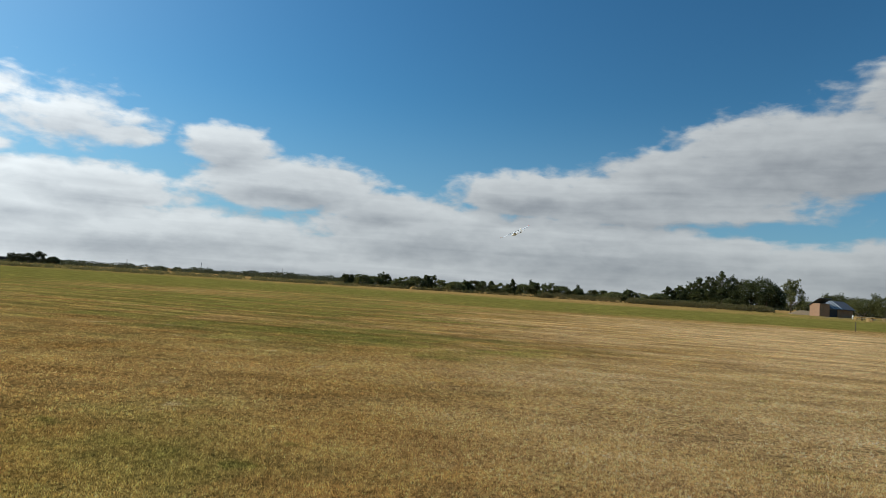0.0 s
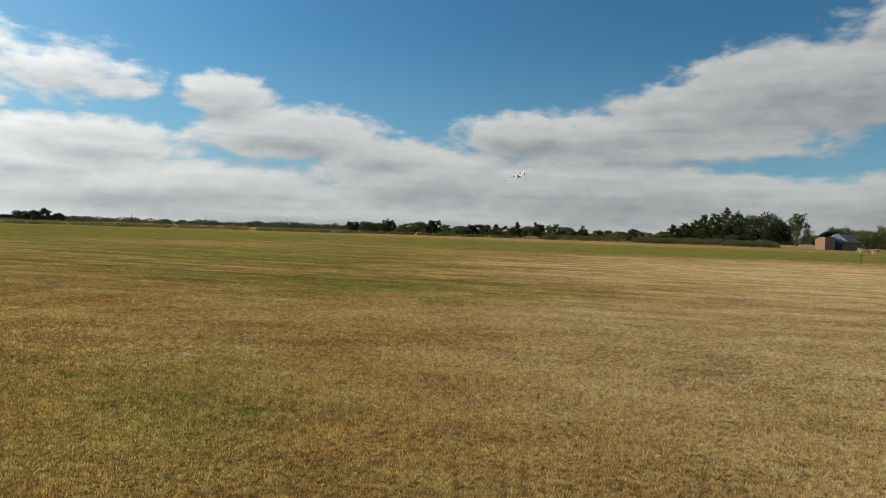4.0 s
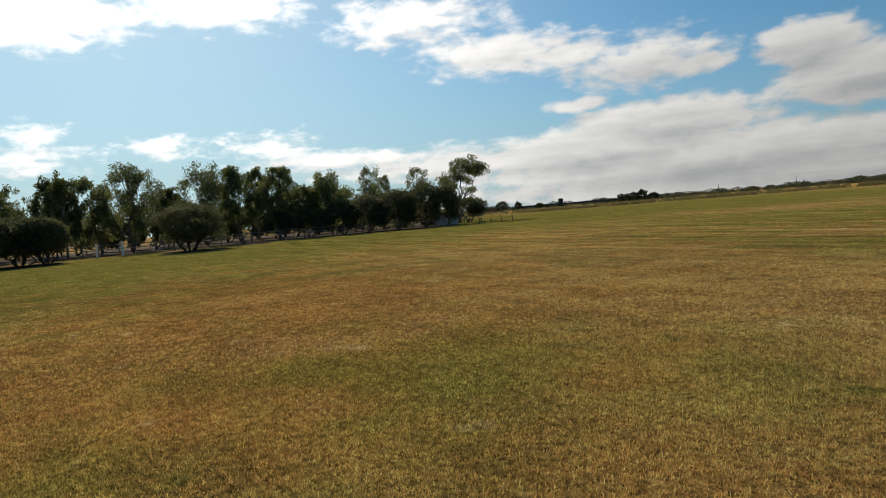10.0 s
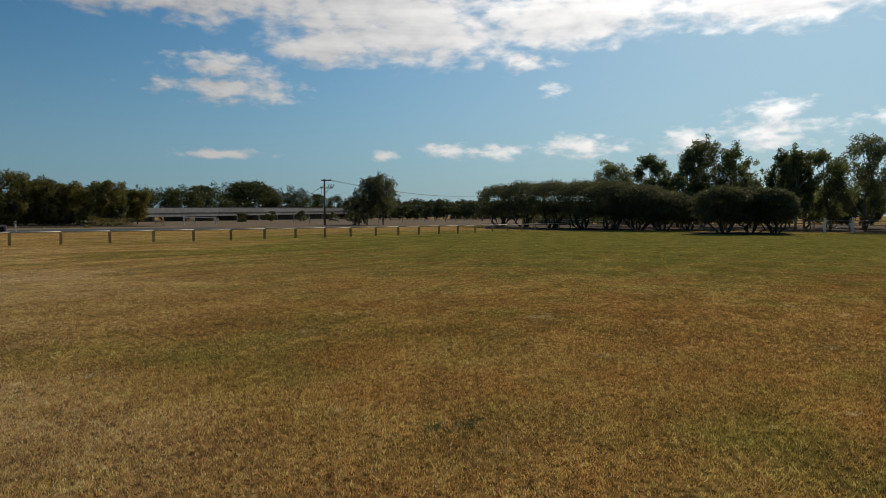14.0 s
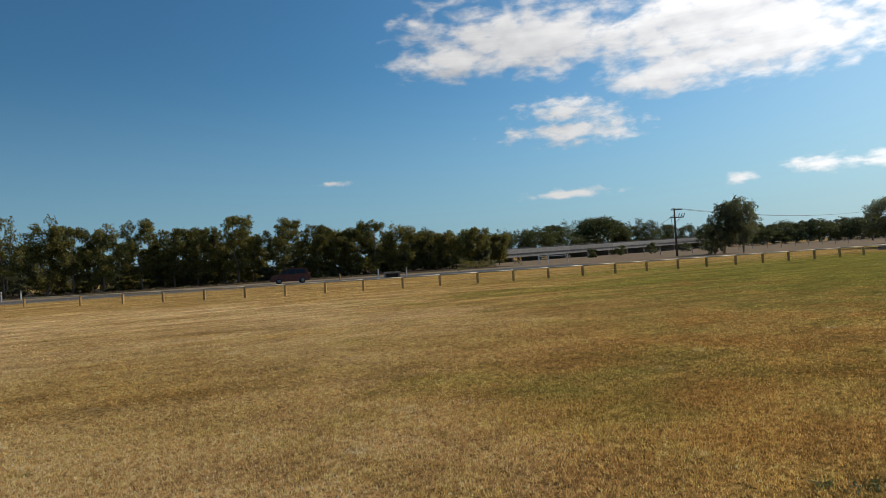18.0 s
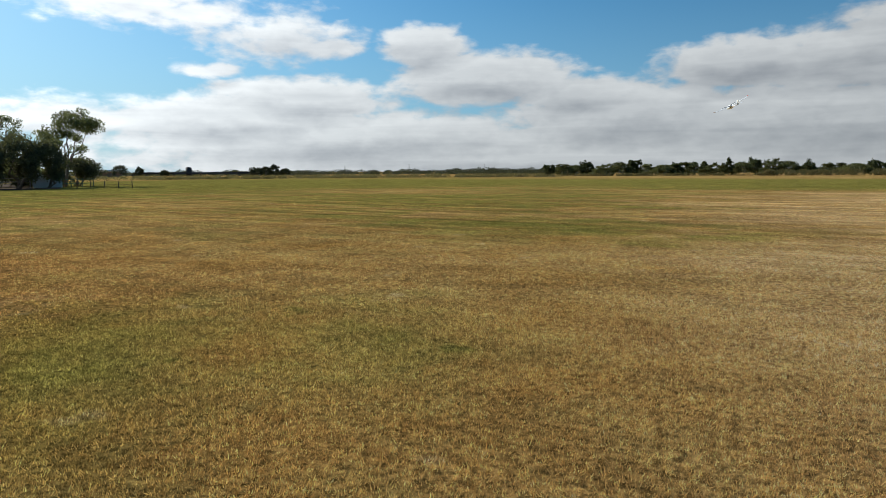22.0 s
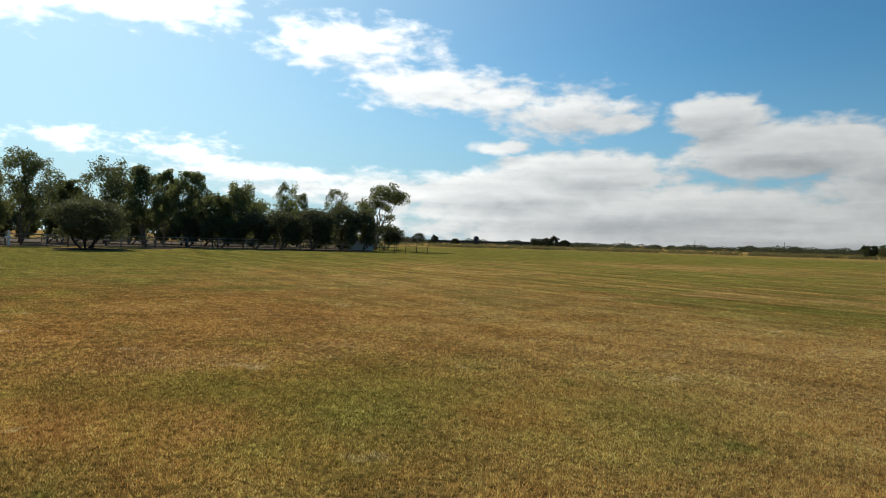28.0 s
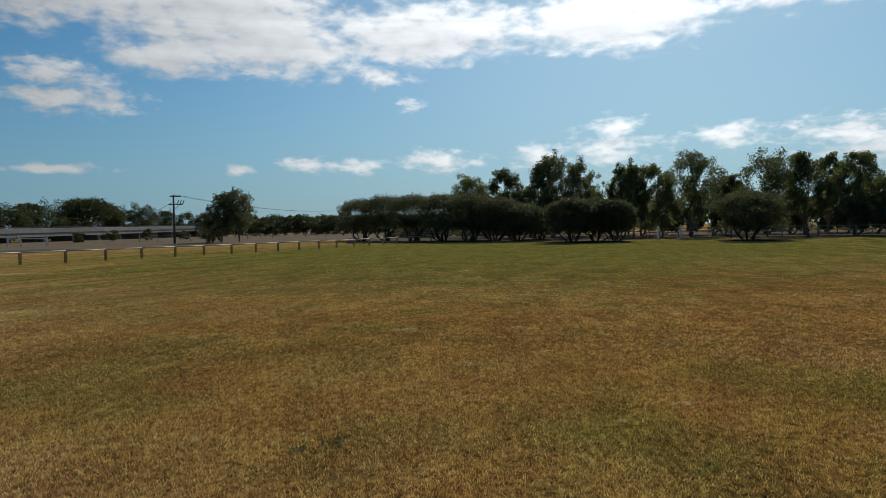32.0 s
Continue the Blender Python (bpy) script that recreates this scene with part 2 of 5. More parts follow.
green = field([(-2.5, 18.5, 7.5, 4.5, 0.55), (-9, 16, 8, 6, 0.25), (-25, 92, 85, 46, 1.05), (45, 94, 60, 28, 0.8), (32, 67, 36, 8, 0.7), (-48, -8, 36, 32, 1.1), (-7, -3, 7, 6, 0.08), (-22, 4, 14, 20, 0.12),
               (-4.8, 4.2, 5.0, 5.0, 0.56), (-21, 29, 18, 17, 0.34), (-6, -6, 5, 5, 0.25), (-52, 30, 26, 26, 0.8), (-12, 36, 16, 15, 0.55), (-120, 160, 120, 60, 0.6), (-80, 74, 50, 48, 0.9), (95, 150, 70, 55, 0.7)])
bleach = field([(23, 31, 27, 26, 1.0), (-4, -25, 18, 19, 0.75), (0, -5, 6, 5, 0.35), (7, 9, 11, 11, 0.42), (4, 5, 5, 5, 0.12)])
rust = field([(5, 6, 5, 4, 0.3), (9, 10, 8, 4, 0.25), (-21, 5, 9, 6, 0.45), (-14, -7, 9, 7, 0.3), (-11, 4, 8, 8, 0.45), (-17, 8, 9, 6, 0.35), (-8, -3, 9, 8, 0.55), (40, 56, 30, 8, 0.5)])


def about(x, k):
    return g.math("MULTIPLY", g.math("SUBTRACT", x, 0.5), k)


spread = g.math("ADD", about(mottle, 1.8), g.math("MULTIPLY", rows_show, g.math("ADD", about(swath, 1.7), about(swath_wide, 1.4))))
spread2 = g.math("ADD", about(wander, 2.0), g.math("ADD", g.math("MULTIPLY", rows_show, about(swath, 1.8)), about(mottle, -1.2)))
is_green = g.step(g.math("ADD", green, spread), 0.12, 1.0)
is_pale = g.step(g.math("SUBTRACT", g.math("ADD", bleach, spread2), g.math("MULTIPLY", is_green, 0.3)), 0.05, 0.95)
is_rust = g.step(g.math("ADD", rust, spread2), 0.1, 0.9)
colour = g.mix(g.step(mottle, 0.3, 0.7), (0.372, 0.214, 0.062), (0.472, 0.295, 0.106))
colour = g.mix(g.math("MULTIPLY", is_rust, 0.8), colour, (0.365, 0.190, 0.054))
colour = g.mix(g.math("MULTIPLY", is_pale, 0.85), colour, (0.69, 0.442, 0.205))
colour = g.mix(g.math("MULTIPLY", is_green, 0.8), colour, (0.185, 0.182, 0.034))
# stray bleached mats and small green tussocks
mats = g.step(g.noise(flat, 1.1, 2.0, 0.6), 0.66, 0.74)
colour = g.mix(g.math("MULTIPLY", mats, 0.45), colour, (0.62, 0.45, 0.23))
tussock = g.step(g.noise(g.vec("ADD", flat, (31.0, 17.0, 0.0)), 1.3, 2.0, 0.6), 0.67, 0.75)
colour = g.mix(g.math("MULTIPLY", tussock, 0.5), colour, (0.13, 0.14, 0.03))
speck = g.math("ADD", g.math("MULTIPLY", tuft, 0.22), g.math("MULTIPLY", fine, 0.78))
# a worn wheel line crosses the field north of the pilot
px, py = g.split(flat)[:2]
rut_y = g.math("ADD", g.math("MULTIPLY_ADD", px, -0.05, 8.55), g.math("MULTIPLY", g.math("SUBTRACT", mottle, 0.5), 0.5))
rut = g.math("SUBTRACT", 1.0, g.step(g.math("ABSOLUTE", g.math("SUBTRACT", py, rut_y)), 0.02, 0.13))
rut = g.math("MULTIPLY", rut, g.math("MULTIPLY", g.step(px, -0.6, 0.8), g.math("SUBTRACT", 1.0, g.step(px, 4.5, 8.0))))
colour = g.mix(g.math("MULTIPLY", rut, 0.28), colour, (0.13, 0.10, 0.035))
bright = g.vec("SCALE", colour)
streak = g.noise(g.xyz(g.math("MULTIPLY", along, 0.11), g.math("MULTIPLY", across, 1.3)), 1.0, 4.0, 0.65)
lines = g.math("MULTIPLY_ADD", g.math("MULTIPLY", g.math("SUBTRACT", g.step(streak, 0.34, 0.66), 0.5), rows_show), 0.6, 1.0)
patch = g.noise(g.vec("MULTIPLY", flat, (0.55, 0.8, 0.0)), 1.0, 7.0, 0.72)
lines = g.math("MULTIPLY", lines, g.math("MULTIPLY_ADD", g.step(patch, 0.34, 0.66), 0.42, 0.80))
g.put(bright.node.inputs["Scale"], g.math("MULTIPLY", lines, g.math("MULTIPLY_ADD", g.step(tuft, 0.32, 0.62), 0.3, 0.84)))
out = g.node("NodeGroupOutput")
turf.links.new(bright, out.inputs[0])
turf.links.new(speck, out.inputs[1])


def turf_material(name, blades, clump=14.0, bright=1.5, spread=0.9, vary=0.8):
    """Sheet or blades in the turf's colours; clump: tufts a metre, spread: how far light and dark tufts differ."""
    m, n, out = material(name)
    p = n.node("ShaderNodeNewGeometry")
    t = n.node("ShaderNodeGroup", node_tree=turf)
    n.put(t.inputs[0], p.outputs["Position"])
    rnd = p.outputs["Random Per Island"]
    ground = n.vec("MULTIPLY", p.outputs["Position"], (1.0, 1.0, 0.0))
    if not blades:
        # sheet darkened nearby for thatch and inter-blade shade; farther out it stands for sward
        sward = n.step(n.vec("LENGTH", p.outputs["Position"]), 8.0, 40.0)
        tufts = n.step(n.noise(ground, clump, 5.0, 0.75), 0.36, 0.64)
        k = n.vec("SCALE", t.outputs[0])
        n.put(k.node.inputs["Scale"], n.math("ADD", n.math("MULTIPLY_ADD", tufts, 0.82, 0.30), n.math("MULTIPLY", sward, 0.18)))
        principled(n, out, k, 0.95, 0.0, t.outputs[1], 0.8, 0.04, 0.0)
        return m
    # straw, turf colour and dull brown blades, gathered in light and dark tufts
    straw = n.mix(n.step(rnd, 0.5, 1.0), t.outputs[0], n.vec("MULTIPLY", t.outputs[0], (1.22, 1.2, 1.32)))
    tufts = n.step(n.noise(ground, clump, 4.0, 0.7), 0.34, 0.66)
    single = n.math("FRACT", n.math("MULTIPLY", rnd, 37.0))
    k = n.vec("SCALE", straw)
    n.put(k.node.inputs["Scale"], n.math("MULTIPLY", n.math("MULTIPLY_ADD", tufts, spread * bright, (1 - spread / 2) * bright),
                                         n.math("MULTIPLY_ADD", n.math("POWER", single, 1.5), vary, 1.0 - vary * 0.4)))
    k = n.vec("MINIMUM", k, (0.82, 0.72, 0.52))
    d, s = n.node("ShaderNodeBsdfDiffuse"), n.node("ShaderNodeBsdfTranslucent")
    n.put(d.inputs[0], k)
    n.put(s.inputs[0], k)
    x = n.node("ShaderNodeMixShader")
    x.inputs[0].default_value = 0.5
    m.node_tree.links.new(d.outputs[0], x.inputs[1])
    m.node_tree.links.new(s.outputs[0], x.inputs[2])
    m.node_tree.links.new(x.outputs[0], out.inputs[0])
    return m


def leaf_material(name, dark, light, through_light=0.3):
    m, n, out = material(name)
    geo = n.node("ShaderNodeNewGeometry")
    info = n.node("ShaderNodeObjectInfo")
    patch = n.noise(n.node("ShaderNodeTexCoord").outputs["Object"], 0.6, 3.0)
    f = n.math("ADD", n.math("MULTIPLY", geo.outputs["Random Per Island"], 0.55), n.math("MULTIPLY", patch, 0.5))
    f = n.math("MULTIPLY_ADD", info.outputs["Random"], 0.25, f)
    col = n.mix(n.step(f, 0.25, 1.05), dark, light)
    d, s = n.node("ShaderNodeBsdfPrincipled"), n.node("ShaderNodeBsdfTranslucent")
    n.put(d.inputs["Base Color"], col)
    d.inputs["Roughness"].default_value, d.inputs["Specular IOR Level"].default_value = 0.6, 0.2
    glow_through = n.vec("MULTIPLY", col, (1.7, 1.7, 1.2))
    n.put(s.inputs[0], glow_through)
    x = n.node("ShaderNodeMixShader")
    x.inputs[0].default_value = through_light
    m.node_tree.links.new(d.outputs[0], x.inputs[1])
    m.node_tree.links.new(s.outputs[0], x.inputs[2])
    m.node_tree.links.new(x.outputs[0], out.inputs[0])
    return m


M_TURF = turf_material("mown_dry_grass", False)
M_BLADE = turf_material("grass_blades", True, 15.0, 1.54, 1.0, 0.95)
M_BLADE_MID = turf_material("grass_blades_farther", True, 11.0, 1.50, 1.05, 0.8)
M_BLADE_FAR = turf_material("grass_blades_far", True, 5.0, 1.3, 0.85, 0.3)
M_GUM = leaf_material("gum_leaves", (0.066, 0.074, 0.034), (0.19, 0.198, 0.088), 0.44)
M_TEA = leaf_material("tea_tree_leaves", (0.058, 0.060, 0.037), (0.135, 0.133, 0.068), 0.42)
M_WATTLE = leaf_material("wattle_leaves", (0.045, 0.045, 0.014), (0.21, 0.18, 0.05), 0.35)
M_OAK = leaf_material("sheoak_needles", (0.032, 0.038, 0.015), (0.098, 0.106, 0.038), 0.3)
M_SCRUB = leaf_material("scrub_leaves", (0.044, 0.050, 0.020), (0.165, 0.165, 0.062), 0.3)
M_FAR = leaf_material("far_wood_leaves", (0.034, 0.039, 0.022), (0.080, 0.084, 0.042), 0.25)
M_REED = leaf_material("reeds_and_rank_grass", (0.100, 0.086, 0.040), (0.145, 0.121, 0.055), 0.5)
M_BARK = plain("grey_bark", (0.16, 0.125, 0.095), 0.9, 0.0, 3.0, 0.4, 0.5)
M_PALE_BARK = plain("pale_gum_bark", (0.34, 0.29, 0.23), 0.85, 0.0, 3.0, 0.35, 0.4)
M_WEED = leaf_material("flat_weed_leaves", (0.075, 0.075, 0.03), (0.20, 0.19, 0.075), 0.3)
M_EARTH = plain("bare_brown_earth", (0.15, 0.105, 0.068), 0.95, 0.0, 0.5, 0.4, 0.6, 0.02)
M_LITTER = plain("dark_leaf_litter", (0.085, 0.060, 0.040), 0.95, 0.0, 0.7, 0.45, 0.6, 0.02)
M_DARKBARK = plain("dark_bark", (0.075, 0.058, 0.045), 0.9, 0.0, 3.0, 0.4, 0.5)
M_MULCH = plain("bark_mulch", (0.055, 0.036, 0.024), 0.95, 0.0, 4.0, 0.5, 0.8, 0.02)
M_POST = plain("weathered_pine_post", (0.42, 0.275, 0.115), 0.9, 0.0, 8.0, 0.35, 0.4, 0.1)
M_RAIL = plain("pale_timber_rail", (0.52, 0.44, 0.31), 0.42, 0.0, 3.0, 0.2, 0.15)
M_PIPE = plain("grey_pipe", (0.24, 0.23, 0.22), 0.6, 0.3, 5.0, 0.2, 0.1)
M_WHITE = plain("white_paint", (0.78, 0.77, 0.73), 0.5, 0.0, 4.0, 0.12, 0.1)
M_CONCRETE = plain("weathered_concrete", (0.22, 0.21, 0.195), 0.85, 0.0, 0.6, 0.25, 0.3)
# also colours the panels that stand for shade in openings
M_DARK = plain("dark_steel_and_shade", (0.045, 0.045, 0.05), 0.6, 0.3, 3.0, 0.3, 0.1)
M_ASPHALT = plain("asphalt", (0.135, 0.128, 0.12), 0.9, 0.0, 1.5, 0.25, 0.5, 0.02)
M_BROWN = plain("brown_dead_grass", (0.26, 0.185, 0.115), 0.95, 0.0, 0.3, 0.4, 0.6, 0.02)
M_GRAVEL = plain("gravel_verge", (0.27, 0.20, 0.125), 0.95, 0.0, 0.35, 0.3, 0.6, 0.02)
M_BRICK = plain("brown_brick", (0.33, 0.19, 0.11), 0.85, 0.0, 2.5, 0.3, 0.3)
M_ROOF = plain("slate_roof_sheet", (0.085, 0.09, 0.10), 0.5, 0.3, 2.0, 0.25, 0.1)
M_LIGHTSHEET = plain("translucent_roof_sheet", (0.42, 0.44, 0.44), 0.45, 0.0, 2.0, 0.15, 0.1)
M_ZINC = plain("zinc_sheet", (0.55, 0.57, 0.58), 0.45, 0.4, 2.0, 0.15, 0.1)
M_SHED = plain("blue_grey_sheet", (0.50, 0.53, 0.57), 0.5, 0.2, 2.0, 0.15, 0.1)
M_GREENPAINT = plain("green_painted_steel", (0.06, 0.12, 0.085), 0.55, 0.0, 2.0, 0.3, 0.1)
M_POLE = plain("treated_timber_pole", (0.105, 0.078, 0.055), 0.9, 0.0, 3.0, 0.3, 0.4)
M_FOAM = plain("white_foam", (0.86, 0.86, 0.85), 0.5, 0.0, 12.0, 0.05, 0.05)
M_RED = plain("red_tape", (0.60, 0.06, 0.04), 0.5, 0.0, 8.0, 0.15, 0.05)
M_BLACK = plain("black_plastic", (0.02, 0.02, 0.022), 0.45, 0.0, 8.0, 0.3, 0.05)
M_MAROON = plain("dark_maroon_paint", (0.085, 0.024, 0.026), 0.25, 0.1, 2.0, 0.15, 0.02)
M_SILVER = plain("silver_paint", (0.55, 0.57, 0.60), 0.3, 0.5, 2.0, 0.1, 0.02)
M_PALEBLUE = plain("pale_blue_paint", (0.42, 0.52, 0.66), 0.3, 0.2, 2.0, 0.1, 0.02)
M_GLASS = plain("tinted_glass", (0.015, 0.018, 0.02), 0.12, 0.0, 2.0, 0.1, 0.0)
M_TYRE = plain("tyre_rubber", (0.02, 0.02, 0.02), 0.85, 0.0, 6.0, 0.2, 0.2)
M_LAMPRED = plain("red_lamp_lens", (0.35, 0.02, 0.02), 0.25, 0.0, 4.0, 0.1, 0.0)

# ---- building blocks ----


def polar(azimuth, d, z=0.0):
    a = radians(azimuth)
    return Vector((-math.sin(a) * d, math.cos(a) * d, z))


def rise(elevation, d):
    """Height of a point seen at that elevation from the eye, d metres off."""
    return EYE.z + d * math.tan(radians(elevation))


def mesh_from(name, verts, faces, mat, smooth=False):
    me = bpy.data.meshes.new(name)
    if isinstance(faces, np.ndarray):
        k = faces.shape[1]
        me.vertices.add(len(verts))
        me.vertices.foreach_set("co", np.asarray(verts, np.float32).ravel())
        me.loops.add(faces.size)
        me.loops.foreach_set("vertex_index", faces.astype(np.int32).ravel())
        me.polygons.add(len(faces))
        me.polygons.foreach_set("loop_start", np.arange(0, faces.size, k, dtype=np.int32))
        me.update(calc_edges=True)
    else:
        me.from_pydata([tuple(v) for v in verts], [], faces)
    if smooth:
        me.polygons.foreach_set("use_smooth", [True] * len(me.polygons))
    me.materials.append(mat)
    return me


def part(name, bm, mat, parent, label=""):
    """Links a bmesh, or a ready mesh, as one mesh object under a thing or a part."""
    if isinstance(bm, bmesh.types.BMesh):
        me = bpy.data.meshes.new(name)
        bm.to_mesh(me)
        bm.free()
        me.materials.append(mat)
    else:
        me = bm
    ob = new(name, me)
    ob.parent = parent
    return tagged(ob, label)


def thing(name, where, label, category, group="", kind="", turn=0.0):
    ob = new(name)
    ob.matrix_basis = Matrix.Translation(where) @ Matrix.Rotation(turn, 4, "Z")
    return tagged(ob, label, category, group, kind)


def box(size, at=(0, 0, 0), bevel=0.0, m=None):
    bm = bmesh.new()
    bmesh.ops.create_cube(bm, size=1.0)
    bmesh.ops.scale(bm, vec=size, verts=bm.verts)
    if bevel:
        bmesh.ops.bevel(bm, geom=bm.edges[:], offset=bevel, segments=1, affect="EDGES")
    if m is not None:
        bmesh.ops.transform(bm, matrix=m, verts=bm.verts)
    bmesh.ops.translate(bm, vec=at, verts=bm.verts)
    return bm


def tube_data(points, radii, sides=6):
    """A tapered tube along points."""
    pts = [Vector(p) for p in points]
    verts, faces = [], []
    for i, p in enumerate(pts):
        d = (pts[min(i + 1, len(pts) - 1)] - pts[max(i - 1, 0)]).normalized()
        u = d.orthogonal().normalized()
        v = d.cross(u)
        for k in range(sides):
            a = 2 * math.pi * k / sides
            verts.append(p + (u * math.cos(a) + v * math.sin(a)) * radii[i])
    for i in range(len(pts) - 1):
        for k in range(sides):
            a, b = i * sides + k, i * sides + (k + 1) % sides
            faces.append((a, b, b + sides, a + sides))
    faces.append(tuple(range(sides))[::-1])
    faces.append(tuple(range((len(pts) - 1) * sides, len(pts) * sides)))
    return verts, faces


def tube(name, points, radii, mat, sides=6):
    if isinstance(radii, (int, float)):
        radii = [radii] * len(points)
    return mesh_from(name, *tube_data(points, radii, sides), mat, True)


def leaf_data(centres, length, width, rng, droop=0.0):
    """Small pointed leaves, each a face of its own, at the centres."""
    n = len(centres)
    a = rng.normal(size=(n, 3))
    a[:, 2] -= droop
    a /= np.linalg.norm(a, axis=1)[:, None]
    b = np.cross(a, rng.normal(size=(n, 3)))
    b /= np.linalg.norm(b, axis=1)[:, None] + 1e-9
    s = rng.uniform(0.6, 1.35, size=(n, 1))
    a, b = a * length * s, b * width * s
    verts = np.stack([centres - a, centres + b * 1.5, centres + a * 0.8 - b * 0.4], 1).reshape(-1, 3)
    return verts, np.arange(3 * n).reshape(n, 3)


def clump_points(clumps, n, rng, shell=0.45, airy=True, rough=0.12):
    """Points inside lumpy ellipsoids (x, y, z, rx, rz), thicker towards their skin."""
    c = np.array(clumps, float)
    if airy:
        kids = []
        for x, y, z, rx, rz in c:
            for _ in range(6):
                o = rng.normal(size=3)
                o *= rng.uniform(0.35, 0.95) / np.linalg.norm(o)
                k = rng.uniform(0.28, 0.5)
                kids.append((x + o[0] * rx, y + o[1] * rx, z + o[2] * rz, rx * k, rz * k))
        c = np.concatenate([c * (1, 1, 1, 0.6, 0.6), np.array(kids)])
    share = c[:, 3] ** 1.6 * c[:, 4] ** 0.8
    pick = rng.choice(len(c), size=n, p=share / share.sum())
    d = rng.normal(size=(n, 3))
    d /= np.linalg.norm(d, axis=1)[:, None]
    r = rng.uniform(0, 1, n) ** shell
    lump = 1 + 0.22 * np.sin(5 * d[:, 0] + pick) * np.sin(6 * d[:, 1] + 2 * pick) + rough * rng.normal(size=n)
    p = d * (r * lump)[:, None] * np.stack([c[pick, 3], c[pick, 3], c[pick, 4]], 1) + c[pick, :3]
    p[:, 2] = np.maximum(p[:, 2], 0.05)
    return p


def bent(a, b, rng, wobble, n=4):
    a, b = Vector(a), Vector(b)
    pts = [a.lerp(b, i / n) for i in range(n + 1)]
    for p in pts[1:-1]:
        p += Vector(rng.normal(size=3)) * wobble
    return pts


def tree(where, height, width, habit, seed, label, category="tree", group="", leaves=2200, leaf=0.3, mat=None, bark=None, limbs=True, lean=(0.0, 0.0)):
    """One tree on the ground: trunk, limbs and a crown of many leaves. habit: gum, tea, dome, round, cone, shrub, umbrella."""
    rng = np.random.default_rng(seed)
    leaves, leaf = int(leaves * 1.95), leaf * 0.66
    name = {"shrub": "shrub", "tea": "tea_tree", "cone": "sheoak"}.get(habit, "tree")
    root = thing(name, where, label, category, group)
    h, r = height * (1.06 if habit in ("tea", "dome") else 1.0), width / 2
    bark = bark or M_BARK
    clumps, stems, boughs = [], [], []
    if habit == "gum":
        lean = rng.normal(size=2) * 0.03 * h
        top = (lean[0], lean[1], h * 0.86)
        stems.append((bent((0, 0, -0.1), top, rng, 0.014 * h, 5), 0.014 * h, 0.004 * h))
        fork = rng.normal(size=2) * r * 0.4
        stems.append((bent((0.1, 0, -0.1), (fork[0], fork[1], h * 0.7), rng, 0.014 * h, 5), 0.011 * h, 0.003 * h))
        count = 19
        for i in range(count):
            f = (i + rng.uniform(0, 1)) / count
            a = i * 2.4 + rng.uniform(0, 0.8)
            wide = math.sin(math.pi * (0.16 + 0.76 * f)) ** 0.7
            reach = r * wide * math.sqrt(rng.uniform(0.05, 1.0)) * 0.78
            end = (lean[0] * f + math.cos(a) * reach, lean[1] * f + math.sin(a) * reach, h * (0.24 + 0.66 * f))
            size = r * rng.uniform(0.25, 0.42)
            clumps.append((*end, size, size * rng.uniform(0.9, 1.4)))
            if i % 3:
                k = max(0.15, f - 0.3)
                boughs.append((bent((lean[0] * k, lean[1] * k, h * 0.86 * k), end, rng, 0.012 * h, 3), 0.006 * h, 0.002 * h))
        clumps.append((top[0], top[1], h * 0.9, r * 0.36, h * 0.085))
    elif habit == "umbrella":
        fork = (0.02 * h, 0, h * 0.28)
        stems.append((bent((0, 0, -0.1), fork, rng, 0.01 * h, 3), 0.022 * h, 0.016 * h))
        for i in range(15):
            a, f = i * 2.4, (i + 0.5) / 15
            reach = r * 0.80 * math.sqrt(f)
            top = 0.52 + 0.37 * math.sqrt(max(0.0, 1 - 0.9 * f))
            end = (math.cos(a) * reach, math.sin(a) * reach, h * (top - 0.2 * (i % 3 == 1)) + rng.normal() * 0.02 * h)
            size = r * rng.uniform(0.28, 0.40)
            clumps.append((*end, size, size * 0.9))
            if i % 2:
                boughs.append((bent(fork, end, rng, 0.02 * h, 4), 0.010 * h, 0.003 * h))
    elif habit == "tea":
        # crooked bare stems carry one broad, close canopy
        for i in range(6):
            a = i * 1.05 + rng.uniform(0, 0.5)
            end = (math.cos(a) * r * 0.6, math.sin(a) * r * 0.6, h * 0.5)
            foot = (math.cos(a) * r * 0.10, math.sin(a) * r * 0.10, -0.1)
            stems.append((bent(foot, end, rng, 0.05 * h, 4), 0.022 * h, 0.012 * h))
        for i in range(30):
            a, f = i * 2.4, (i + 0.5) / 30
            reach = r * 0.80 * math.sqrt(f)
            z = h * (0.50 + 0.38 * math.sqrt(max(0.0, 1 - 0.85 * f)) * rng.uniform(0.93, 1.0))
            clumps.append((math.cos(a) * reach, math.sin(a) * reach, z, r * rng.uniform(0.22, 0.30), h * rng.uniform(0.10, 0.14)))
        for i in range(34):
            a = i * 2.4
            reach = r * rng.uniform(0.1, 0.86)
            clumps.append((math.cos(a) * reach, math.sin(a) * reach, h * rng.uniform(0.30, 0.54), r * 0.26, h * 0.12))
    elif habit == "dome":
        for i in range(2):
            a = i * 1.7 + rng.uniform(0, 1)
            end = (math.cos(a) * r * 0.55, math.sin(a) * r * 0.55, h * 0.55)
            stems.append((bent((math.cos(a) * 0.15, math.sin(a) * 0.15, -0.1), end, rng, 0.04 * h, 4), 0.026 * h, 0.01 * h))
